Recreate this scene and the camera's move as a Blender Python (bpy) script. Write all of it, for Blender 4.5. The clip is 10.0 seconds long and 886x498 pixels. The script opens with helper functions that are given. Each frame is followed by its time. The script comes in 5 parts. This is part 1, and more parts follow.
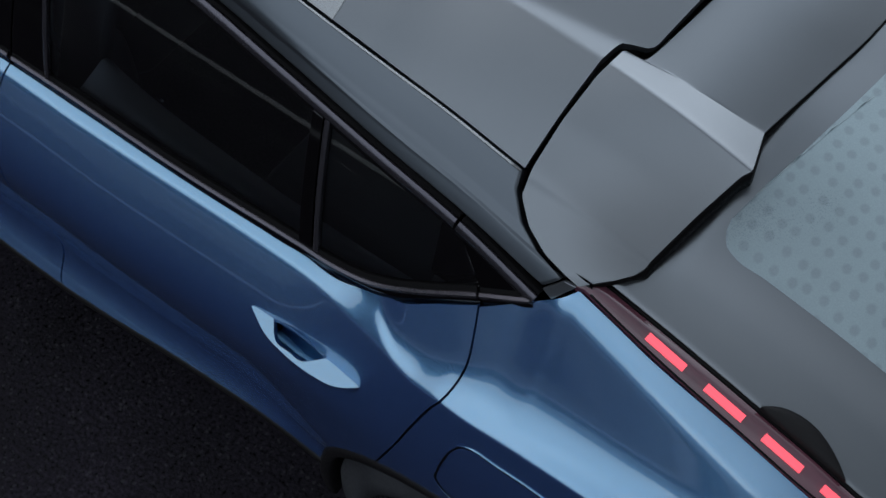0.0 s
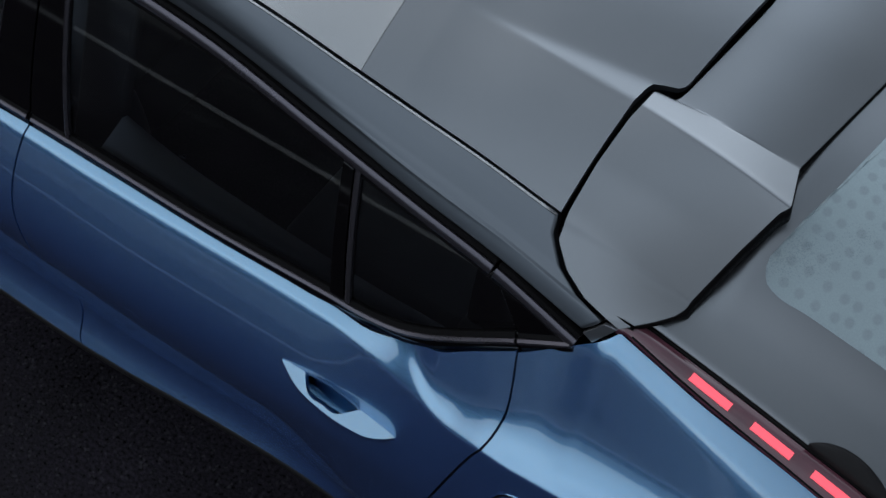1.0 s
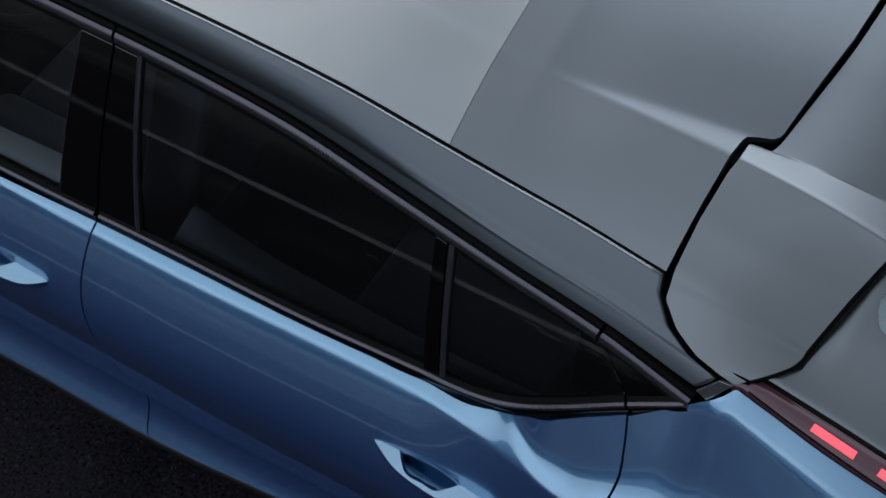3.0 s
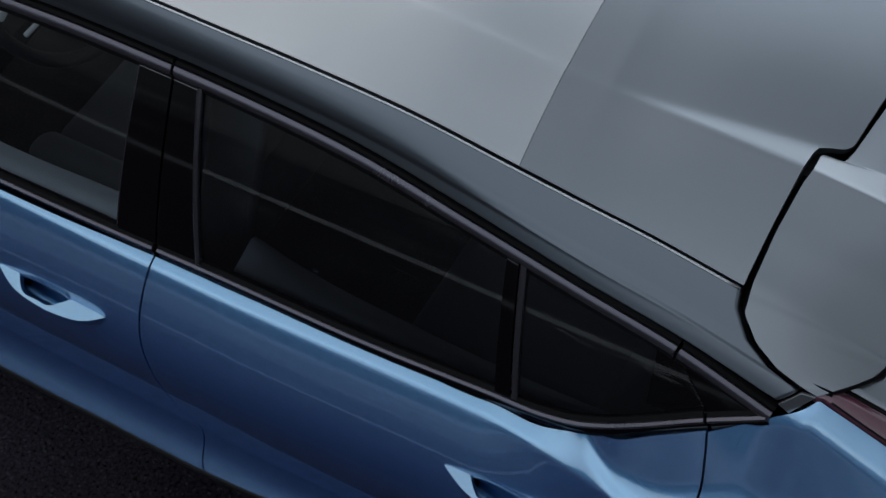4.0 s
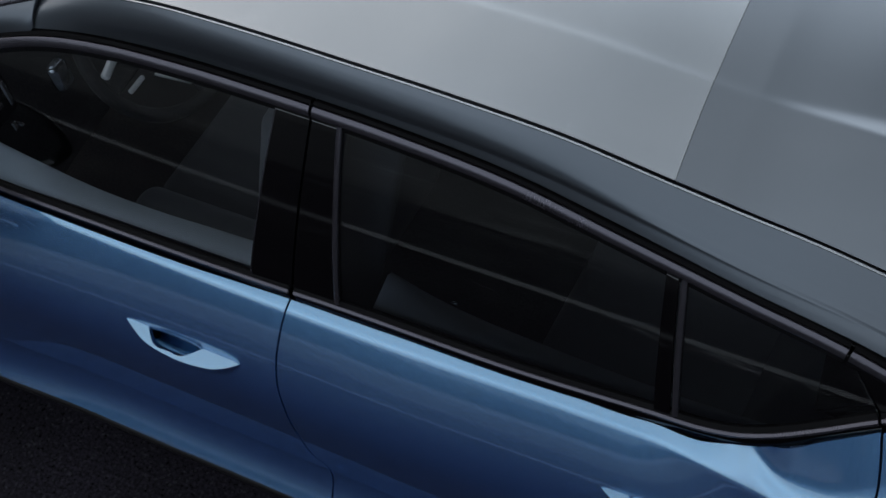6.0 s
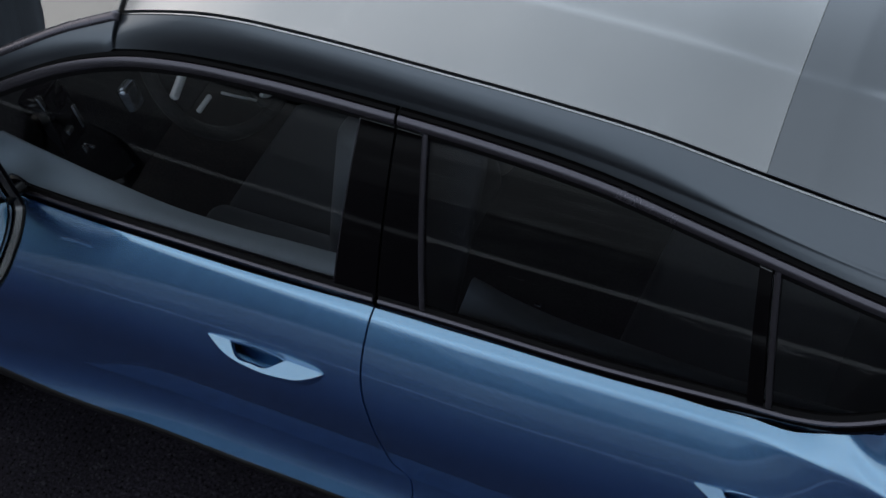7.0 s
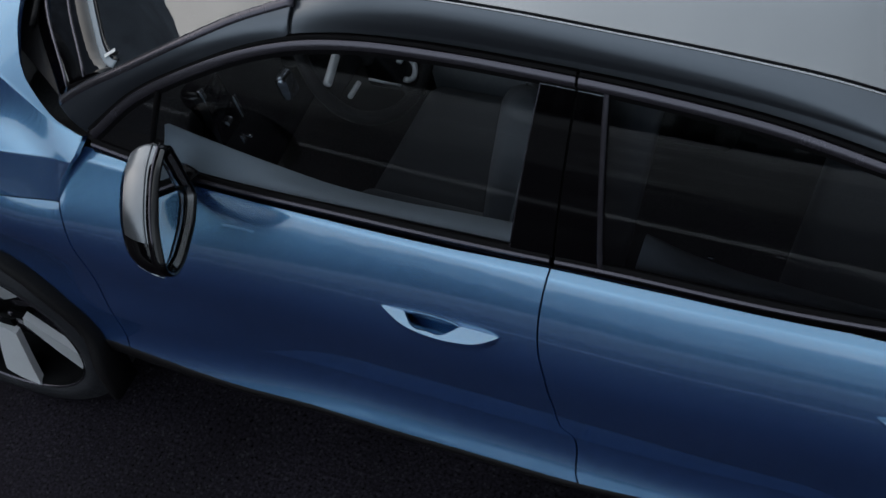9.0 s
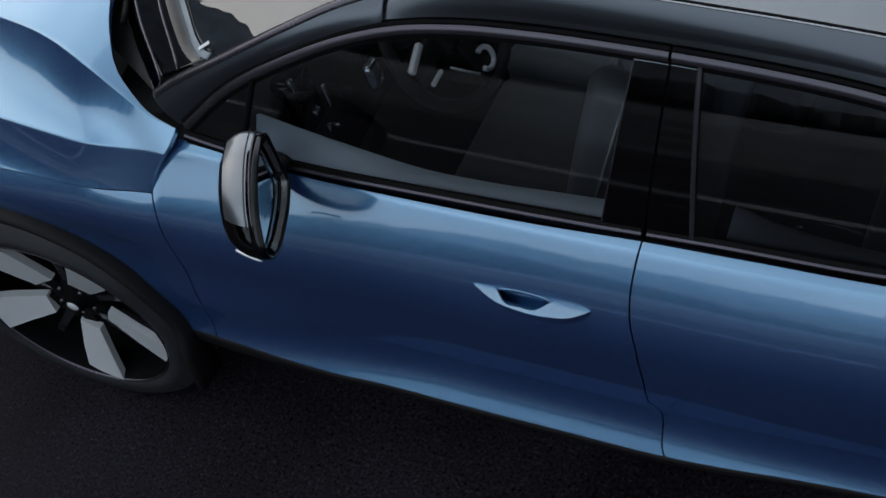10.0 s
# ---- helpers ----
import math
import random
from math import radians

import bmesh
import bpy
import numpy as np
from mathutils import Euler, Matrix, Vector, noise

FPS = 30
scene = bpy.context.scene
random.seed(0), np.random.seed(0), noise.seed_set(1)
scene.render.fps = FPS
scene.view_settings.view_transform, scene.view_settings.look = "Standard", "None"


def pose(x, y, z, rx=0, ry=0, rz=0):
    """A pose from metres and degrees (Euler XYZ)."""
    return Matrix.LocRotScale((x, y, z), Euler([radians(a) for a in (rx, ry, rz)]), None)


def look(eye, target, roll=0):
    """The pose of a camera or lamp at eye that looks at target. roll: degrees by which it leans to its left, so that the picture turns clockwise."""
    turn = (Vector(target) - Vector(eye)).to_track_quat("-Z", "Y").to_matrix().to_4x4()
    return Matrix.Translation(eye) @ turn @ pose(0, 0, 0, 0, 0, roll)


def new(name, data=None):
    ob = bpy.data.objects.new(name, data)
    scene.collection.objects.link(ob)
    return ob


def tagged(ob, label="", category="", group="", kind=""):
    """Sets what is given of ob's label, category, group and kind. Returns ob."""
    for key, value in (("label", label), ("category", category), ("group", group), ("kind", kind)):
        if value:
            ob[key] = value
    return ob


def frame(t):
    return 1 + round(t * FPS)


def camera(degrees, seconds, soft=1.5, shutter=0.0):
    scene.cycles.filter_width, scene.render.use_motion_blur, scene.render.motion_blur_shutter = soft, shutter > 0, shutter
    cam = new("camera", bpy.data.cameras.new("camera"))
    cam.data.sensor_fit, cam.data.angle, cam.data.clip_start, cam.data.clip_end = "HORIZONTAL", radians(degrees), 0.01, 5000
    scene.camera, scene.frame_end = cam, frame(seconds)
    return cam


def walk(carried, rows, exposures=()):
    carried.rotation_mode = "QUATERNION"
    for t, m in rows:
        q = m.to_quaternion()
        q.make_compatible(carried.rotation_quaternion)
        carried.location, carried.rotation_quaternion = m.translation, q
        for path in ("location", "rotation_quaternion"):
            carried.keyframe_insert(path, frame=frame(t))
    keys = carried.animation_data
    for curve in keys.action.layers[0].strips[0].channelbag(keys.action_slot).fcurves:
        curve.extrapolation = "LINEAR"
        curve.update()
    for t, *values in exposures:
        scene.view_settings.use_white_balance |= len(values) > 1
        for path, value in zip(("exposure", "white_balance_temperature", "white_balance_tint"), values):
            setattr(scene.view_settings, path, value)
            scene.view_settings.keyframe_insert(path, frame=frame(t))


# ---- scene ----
cam = camera(33.02, 10.0)
PATH = [
    (0, (1.5704, -1.5352, 2.8946), (0.8526, -0.7928, 1.1818), -6.42),
    (0.5, (1.5404, -1.5523, 2.8949), (0.8167, -0.7830, 1.1965), -6.84),
    (1, (1.5115, -1.5673, 2.8961), (0.7817, -0.7739, 1.2115), -7.28),
    (1.5, (1.4769, -1.5816, 2.8956), (0.7423, -0.7641, 1.2246), -7.95),
    (2, (1.4419, -1.5991, 2.9011), (0.7078, -0.7605, 1.2404), -8.47),
    (2.5, (1.4089, -1.6166, 2.9023), (0.6710, -0.7635, 1.2508), -9.11),
    (4, (1.2858, -1.6906, 2.9120), (0.5355, -0.7980, 1.2872), -11.40),
    (4.5, (1.2512, -1.7179, 2.9080), (0.4894, -0.8130, 1.2953), -12.30),
    (5, (1.2032, -1.7490, 2.9205), (0.4428, -0.8366, 1.3113), -13.06),
    (5.5, (1.1633, -1.7769, 2.9242), (0.3940, -0.8554, 1.3245), -14.00),
    (7, (1.0407, -1.9034, 2.9509), (0.2417, -0.9489, 1.3856), -16.89),
    (7.5, (0.9935, -1.9477, 2.9705), (0.1888, -0.9957, 1.4065), -17.87),
    (8, (0.9580, -1.9991, 2.9812), (0.1395, -1.0453, 1.4254), -18.88),
    (8.5, (0.9210, -2.0629, 3.0039), (0.0941, -1.1061, 1.4545), -19.70),
    (9, (0.8852, -2.1281, 3.0248), (0.0494, -1.1687, 1.4817), -20.54),
    (9.5, (0.8549, -2.2006, 3.0465), (0.0057, -1.2374, 1.5131), -21.39),
    (10, (0.8215, -2.2749, 3.0718), (-0.0457, -1.3083, 1.5507), -22.32),
]
walk(cam, [(t, look(eye, target, roll)) for t, eye, target, roll in PATH])

# ---- world, sun and sky ----
world = bpy.data.worlds.new("overcast_sky")
scene.world = world
world.use_nodes = True
wn, wl = world.node_tree.nodes, world.node_tree.links
wn.clear()
SUN_ELEV, SUN_ROT = 28.0, 270.0
sky = wn.new("ShaderNodeTexSky")
sky.sky_type, sky.sun_disc = "NISHITA", False
sky.sun_elevation, sky.sun_rotation = radians(SUN_ELEV), radians(SUN_ROT)
sky.air_density, sky.dust_density = 1.0, 2.0
dim = wn.new("ShaderNodeMix")
dim.data_type, dim.blend_type = "RGBA", "MULTIPLY"
dim.inputs["Factor"].default_value = 1.0
dim.inputs["B"].default_value = (0.10, 0.10, 0.10, 1)
wl.new(sky.outputs["Color"], dim.inputs["A"])
where = wn.new("ShaderNodeTexCoord")
clouds = wn.new("ShaderNodeTexNoise")
clouds.inputs["Scale"].default_value, clouds.inputs["Detail"].default_value, clouds.inputs["Roughness"].default_value = 1.7, 5.0, 0.52
wl.new(where.outputs["Generated"], clouds.inputs["Vector"])
tone = wn.new("ShaderNodeValToRGB")
tone.color_ramp.elements[0].position, tone.color_ramp.elements[0].color = 0.32, (0.255, 0.315, 0.375, 1)
tone.color_ramp.elements[1].position, tone.color_ramp.elements[1].color = 0.70, (0.70, 0.79, 0.88, 1)
wl.new(clouds.outputs["Fac"], tone.inputs["Fac"])
cover = wn.new("ShaderNodeMix")
cover.data_type = "RGBA"
cover.inputs["Factor"].default_value = 0.94
wl.new(dim.outputs["Result"], cover.inputs["A"])
wl.new(tone.outputs["Color"], cover.inputs["B"])
veil = wn.new("ShaderNodeVectorMath")
veil.operation = "DOT_PRODUCT"
veil.inputs[1].default_value = Vector((-0.12, 0.86, 0.46)).normalized()
wl.new(where.outputs["Generated"], veil.inputs[0])
glow = wn.new("ShaderNodeMapRange")
glow.interpolation_type = "SMOOTHSTEP"
glow.inputs["From Min"].default_value, glow.inputs["From Max"].default_value = 0.66, 1.0
glow.inputs["To Min"].default_value, glow.inputs["To Max"].default_value = 0.92, 2.35
wl.new(veil.outputs["Value"], glow.inputs["Value"])
lit = wn.new("ShaderNodeMix")
lit.data_type, lit.blend_type = "RGBA", "MULTIPLY"
lit.inputs["Factor"].default_value = 1.0
wl.new(cover.outputs["Result"], lit.inputs["A"])
height = wn.new("ShaderNodeSeparateXYZ")
wl.new(where.outputs["Generated"], height.inputs["Vector"])
haze = wn.new("ShaderNodeMapRange")
haze.interpolation_type = "SMOOTHSTEP"
haze.inputs["From Min"].default_value, haze.inputs["From Max"].default_value = 0.45, 0.88
haze.inputs["To Min"].default_value, haze.inputs["To Max"].default_value = 1.50, 1.60
wl.new(height.outputs["Z"], haze.inputs["Value"])
far_side = wn.new("ShaderNodeMapRange")
far_side.inputs["From Min"].default_value, far_side.inputs["From Max"].default_value = -1.0, -0.15
far_side.inputs["To Min"].default_value, far_side.inputs["To Max"].default_value = 1.60, 0.86
wl.new(height.outputs["Y"], far_side.inputs["Value"])
bright = wn.new("ShaderNodeMath")
bright.operation = "MULTIPLY"
wl.new(glow.outputs["Result"], bright.inputs[0])
wl.new(haze.outputs["Result"], bright.inputs[1])
slant = wn.new("ShaderNodeMath")
slant.operation = "MULTIPLY"
wl.new(bright.outputs["Value"], slant.inputs[0])
wl.new(far_side.outputs["Result"], slant.inputs[1])
astern = wn.new("ShaderNodeMapRange")
astern.interpolation_type = "SMOOTHSTEP"
astern.inputs["From Min"].default_value, astern.inputs["From Max"].default_value = -0.03, 0.17
astern.inputs["To Min"].default_value, astern.inputs["To Max"].default_value = 1.0, 0.36
low_down = wn.new("ShaderNodeMath")
low_down.operation = "SUBTRACT"
low_down.inputs[0].default_value = 1.25
wl.new(height.outputs["Z"], low_down.inputs[1])
rearward = wn.new("ShaderNodeMath")
rearward.operation = "MULTIPLY"
wl.new(height.outputs["X"], rearward.inputs[0])
wl.new(low_down.outputs["Value"], rearward.inputs[1])
wl.new(rearward.outputs["Value"], astern.inputs["Value"])
overall = wn.new("ShaderNodeMath")
overall.operation = "MULTIPLY"
wl.new(slant.outputs["Value"], overall.inputs[0])
wl.new(astern.outputs["Result"], overall.inputs[1])
# the veiled sun brightens the cloud in front of it
sunward = wn.new("ShaderNodeVectorMath")
sunward.operation = "DOT_PRODUCT"
sunward.inputs[1].default_value = Vector((-16.0, 4.0, 7.4)).normalized()
wl.new(where.outputs["Generated"], sunward.inputs[0])
halo = wn.new("ShaderNodeMapRange")
halo.interpolation_type = "SMOOTHSTEP"
halo.inputs["From Min"].default_value, halo.inputs["From Max"].default_value = 0.85, 1.0
halo.inputs["To Min"].default_value, halo.inputs["To Max"].default_value = 0.0, 1.0
wl.new(sunward.outputs["Value"], halo.inputs["Value"])
warm = wn.new("ShaderNodeMix")
warm.data_type = "RGBA"
warm.inputs["A"].default_value, warm.inputs["B"].default_value = (1, 1, 1, 1), (2.3, 2.1, 1.95, 1)
wl.new(halo.outputs["Result"], warm.inputs["Factor"])
wl.new(overall.outputs["Value"], lit.inputs["B"])
veiled = wn.new("ShaderNodeMix")
veiled.data_type, veiled.blend_type = "RGBA", "MULTIPLY"
veiled.inputs["Factor"].default_value = 1.0
wl.new(lit.outputs["Result"], veiled.inputs["A"])
wl.new(warm.outputs["Result"], veiled.inputs["B"])
back = wn.new("ShaderNodeBackground")
back.inputs["Strength"].default_value = 1.0
wl.new(veiled.outputs["Result"], back.inputs["Color"])
wl.new(back.outputs["Background"], wn.new("ShaderNodeOutputWorld").inputs["Surface"])

sun = new("sun", bpy.data.lights.new("sun", "SUN"))
sun.data.energy, sun.data.angle, sun.data.color = 0.4, radians(80), (1.0, 0.97, 0.94)
sun.matrix_world = look((-16.0, 4.0, 9.0), (0, 0, 0))
scene.view_settings.exposure = 0.0

# ---- materials ----
def material(name, color, rough=0.5, metal=0.0, coat=0.0, coat_rough=0.03, grain=0.0, grain_scale=300.0, bump=0.0, bump_scale=300.0,
             spots=0.0, spot_scale=6.0, emit=None, power=0.0, spec=0.5):
    """A painted or bare surface with fine grain, larger uneven spots and a little relief."""
    m = bpy.data.materials.new(name)
    m.use_nodes = True
    n, l = m.node_tree.nodes, m.node_tree.links
    b = n["Principled BSDF"]
    b.inputs["Base Color"].default_value = (*color, 1)
    b.inputs["Roughness"].default_value, b.inputs["Metallic"].default_value = rough, metal
    b.inputs["Coat Weight"].default_value, b.inputs["Coat Roughness"].default_value = coat, coat_rough
    b.inputs["Specular IOR Level"].default_value = spec
    if emit:
        b.inputs["Emission Color"].default_value, b.inputs["Emission Strength"].default_value = (*emit, 1), power
    tc = n.new("ShaderNodeTexCoord")
    if grain or spots:
        shade = None
        for amount, scale, detail in ((grain, grain_scale, 2.0), (spots, spot_scale, 5.0)):
            if not amount:
                continue
            t = n.new("ShaderNodeTexNoise")
            t.inputs["Scale"].default_value, t.inputs["Detail"].default_value = scale, detail
            l.new(tc.outputs["Object"], t.inputs["Vector"])
            r = n.new("ShaderNodeMapRange")
            r.inputs["From Min"].default_value, r.inputs["From Max"].default_value = 0.3, 0.7
            r.inputs["To Min"].default_value, r.inputs["To Max"].default_value = 1 - amount, 1 + amount
            l.new(t.outputs["Fac"], r.inputs["Value"])
            if shade is None:
                shade = r.outputs["Result"]
            else:
                x = n.new("ShaderNodeMath")
                x.operation = "MULTIPLY"
                l.new(shade, x.inputs[0])
                l.new(r.outputs["Result"], x.inputs[1])
                shade = x.outputs[0]
        mix = n.new("ShaderNodeMix")
        mix.data_type, mix.blend_type = "RGBA", "MULTIPLY"
        mix.inputs["Factor"].default_value = 1.0
        mix.inputs["A"].default_value = (*color, 1)
        l.new(shade, mix.inputs["B"])
        l.new(mix.outputs["Result"], b.inputs["Base Color"])
        rr = n.new("ShaderNodeMath")
        rr.operation = "MULTIPLY"
        rr.inputs[1].default_value = rough
        l.new(shade, rr.inputs[0])
        l.new(rr.outputs[0], b.inputs["Roughness"])
    if bump:
        t = n.new("ShaderNodeTexNoise")
        t.inputs["Scale"].default_value, t.inputs["Detail"].default_value = bump_scale, 4.0
        l.new(tc.outputs["Object"], t.inputs["Vector"])
        k = n.new("ShaderNodeBump")
        k.inputs["Strength"].default_value, k.inputs["Distance"].default_value = bump, 0.002
        l.new(t.outputs["Fac"], k.inputs["Height"])
        l.new(k.outputs["Normal"], b.inputs["Normal"])
    return m


def pane(name, tint, ior=1.5, rough=0.0):
    """Tinted glass: light goes through it, its surface reflects by Fresnel."""
    m = bpy.data.materials.new(name)
    m.use_nodes = True
    n, l = m.node_tree.nodes, m.node_tree.links
    n.clear()
    f, t, g, mix = n.new("ShaderNodeFresnel"), n.new("ShaderNodeBsdfTransparent"), n.new("ShaderNodeBsdfGlossy"), n.new("ShaderNodeMixShader")
    f.inputs["IOR"].default_value, t.inputs["Color"].default_value, g.inputs["Roughness"].default_value = ior, (*tint, 1), rough
    l.new(f.outputs[0], mix.inputs[0])
    l.new(t.outputs[0], mix.inputs[1])
    l.new(g.outputs[0], mix.inputs[2])
    l.new(mix.outputs[0], n.new("ShaderNodeOutputMaterial").inputs["Surface"])
    return m


BLUE = material("blue_metallic_paint", (0.163, 0.366, 0.525), 0.26, 1.0, 1.0, 0.045, grain=0.02, grain_scale=2200, spots=0.03, spot_scale=3)


def lacquer():
    """Metal flakes under deep blue lacquer: a share of the light comes back from the pigment."""
    n, l = BLUE.node_tree.nodes, BLUE.node_tree.links
    b = n["Principled BSDF"]
    b.inputs["Coat IOR"].default_value = 2.1
    d, mix = n.new("ShaderNodeBsdfPrincipled"), n.new("ShaderNodeMixShader")
    d.inputs["Base Color"].default_value = (0.043, 0.117, 0.405, 1)
    d.inputs["Roughness"].default_value, d.inputs["Coat Weight"].default_value, d.inputs["Coat Roughness"].default_value = 0.5, 1.0, 0.055
    d.inputs["Coat IOR"].default_value = 2.1
    mix.inputs["Fac"].default_value = 0.70
    l.new(d.outputs[0], mix.inputs[1])
    l.new(b.outputs[0], mix.inputs[2])
    l.new(mix.outputs[0], n["Material Output"].inputs["Surface"])


lacquer()
GREY = material("grey_metallic_paint", (0.203, 0.213, 0.229), 0.30, 0.88, 0.6, 0.10, grain=0.03, grain_scale=1600, spots=0.04, spot_scale=4)
# the roof's grey, darkened to imitate the dimmer surroundings that the rail mirrors
RAIL = material("darkened_grey_rail_paint", (0.114, 0.126, 0.144), 0.29, 0.82, 0.35, 0.14, grain=0.03, grain_scale=1600, spots=0.04, spot_scale=4)
SILVER = material("light_grey_roof_paint", (0.392, 0.391, 0.396), 0.26, 0.88, 0.7, 0.06, grain=0.02, grain_scale=1600, spots=0.05, spot_scale=3)
GLOSS_BLACK = material("gloss_black", (0.0014, 0.001, 0.0014), 0.05, 0.0, 0.0, 0.02, spots=0.15, spot_scale=8, spec=0.45)
SATIN_TRIM = material("dark_anodised_trim", (0.104, 0.096, 0.112), 0.26, 0.80, 0.0, grain=0.015, grain_scale=700, spots=0.08)
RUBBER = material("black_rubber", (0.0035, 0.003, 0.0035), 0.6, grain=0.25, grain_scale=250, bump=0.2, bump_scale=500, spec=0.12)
CLADDING = material("black_grained_plastic", (0.008, 0.0068, 0.0075), 0.55, spec=0.25, grain=0.2, grain_scale=400, bump=0.3, bump_scale=900)
TYRE = material("tyre_rubber", (0.027, 0.0275, 0.032), 0.55, grain=0.25, grain_scale=160, spots=0.2, spot_scale=9, bump=0.3, bump_scale=350)
ALLOY = material("bright_machined_alloy", (0.90, 0.91, 0.93), 0.30, 0.30, 0.5, 0.08, grain=0.05, grain_scale=900, spots=0.05)
RIM_BLACK = material("black_painted_alloy", (0.003, 0.003, 0.0035), 0.6, 0.0, 0.0, 0.15, spots=0.2, spot_scale=14, spec=0.06)
CHROME = material("chrome", (0.75, 0.75, 0.76), 0.10, 1.0, spots=0.05, spot_scale=20)
BRIGHT_TRIM = material("bright_satin_insert", (0.93, 0.94, 0.95), 0.25, 0.2, 0.6, 0.05, spots=0.04, spot_scale=20)
DARK_CHROME = material("smoked_chrome", (0.34, 0.37, 0.42), 0.16, 1.0, spots=0.3, spot_scale=60)
LEATHER = material("charcoal_leather", (0.085, 0.093, 0.104), 0.50, grain=0.10, grain_scale=220, spots=0.10, bump=0.3, bump_scale=420)
INSERT = material("dark_woven_seat_fabric", (0.045, 0.049, 0.055), 0.85, grain=0.3, grain_scale=420, spots=0.15, bump=0.4, bump_scale=600)
CARD = material("grey_soft_touch_plastic", (0.46, 0.56, 0.66), 0.48, grain=0.08, grain_scale=350, spots=0.06, bump=0.2, bump_scale=800)
REAR_CARD = material("slate_soft_door_trim", (0.26, 0.295, 0.33), 0.5, grain=0.08, grain_scale=350, spots=0.08, bump=0.2, bump_scale=800)
CABIN = material("dark_cabin_lining", (0.009, 0.009, 0.0105), 0.8, grain=0.2, grain_scale=200, spots=0.15)
PIPING = material("light_grey_stitching", (0.30, 0.31, 0.32), 0.6, grain=0.1, grain_scale=500)
LENS = material("smoked_red_lens", (0.115, 0.040, 0.056), 0.14, 0.0, 1.0, 0.02, spots=0.2, spot_scale=12)
LED = material("lit_red_lamp", (0.6, 0.05, 0.07), 0.4, emit=(1.0, 0.115, 0.16), power=1.0)
SCREEN = material("frosted_rear_screen", (0.29, 0.36, 0.39), 0.30, 0.0, 0.8, 0.06, grain=0.05, grain_scale=500, spots=0.10, spot_scale=5)


def frosted_dots():
    """Faint soft dots, staggered under the frosted surface of the rear screen."""
    n, l = SCREEN.node_tree.nodes, SCREEN.node_tree.links
    b = n["Principled BSDF"]
    source = b.inputs["Base Color"].links[0].from_socket
    tc, v, r, mix = n.new("ShaderNodeTexCoord"), n.new("ShaderNodeTexVoronoi"), n.new("ShaderNodeMapRange"), n.new("ShaderNodeMix")
    v.inputs["Scale"].default_value, v.inputs["Randomness"].default_value = 42.0, 0.30
    v.voronoi_dimensions = "2D"
    r.interpolation_type = "SMOOTHSTEP"
    r.inputs["From Min"].default_value, r.inputs["From Max"].default_value = 0.16, 0.34
    r.inputs["To Min"].default_value, r.inputs["To Max"].default_value = 0.84, 1.0
    mix.data_type, mix.blend_type = "RGBA", "MULTIPLY"
    mix.inputs["Factor"].default_value = 1.0
    l.new(tc.outputs["Object"], v.inputs["Vector"])
    l.new(v.outputs["Distance"], r.inputs["Value"])
    l.new(source, mix.inputs["A"])
    l.new(r.outputs["Result"], mix.inputs["B"])
    l.new(mix.outputs["Result"], b.inputs["Base Color"])


frosted_dots()
WINDOW = pane("tinted_side_glass", (0.90, 0.92, 0.94), ior=1.72)
DARK_WINDOW = pane("privacy_side_glass", (0.66, 0.69, 0.74), ior=1.9)
SHIELD = pane("windscreen_glass", (0.62, 0.63, 0.63), ior=2.6, rough=0.0)
PAPER = material("white_card", (0.75, 0.75, 0.74), 0.6, spots=0.06, spot_scale=30)
MIRROR = material("mirror_silver", (0.80, 0.82, 0.83), 0.02, 1.0, spots=0.02)
ASPHALT = material("dark_asphalt", (0.0172, 0.0146, 0.0195), 0.8, grain=0.75, grain_scale=110, spots=0.45, spot_scale=1.6, bump=1.0, bump_scale=130, spec=0.06)


def flecks():
    """Pale chips in the asphalt."""
    n, l = ASPHALT.node_tree.nodes, ASPHALT.node_tree.links
    b = n["Principled BSDF"]
    source = b.inputs["Base Color"].links[0].from_socket
    tc, v, r, mix = n.new("ShaderNodeTexCoord"), n.new("ShaderNodeTexVoronoi"), n.new("ShaderNodeMapRange"), n.new("ShaderNodeMix")
    v.inputs["Scale"].default_value = 170.0
    r.inputs["From Min"].default_value, r.inputs["From Max"].default_value = 0.90, 1.0
    r.inputs["To Min"].default_value, r.inputs["To Max"].default_value = 0.0, 0.30
    s = n.new("ShaderNodeSeparateColor")
    mix.data_type = "RGBA"
    mix.inputs["B"].default_value = (0.085, 0.082, 0.088, 1)
    l.new(tc.outputs["Object"], v.inputs["Vector"])
    l.new(v.outputs["Color"], s.inputs["Color"])
    l.new(s.outputs["Red"], r.inputs["Value"])
    l.new(source, mix.inputs["A"])
    l.new(r.outputs["Result"], mix.inputs["Factor"])
    l.new(mix.outputs["Result"], b.inputs["Base Color"])


flecks()


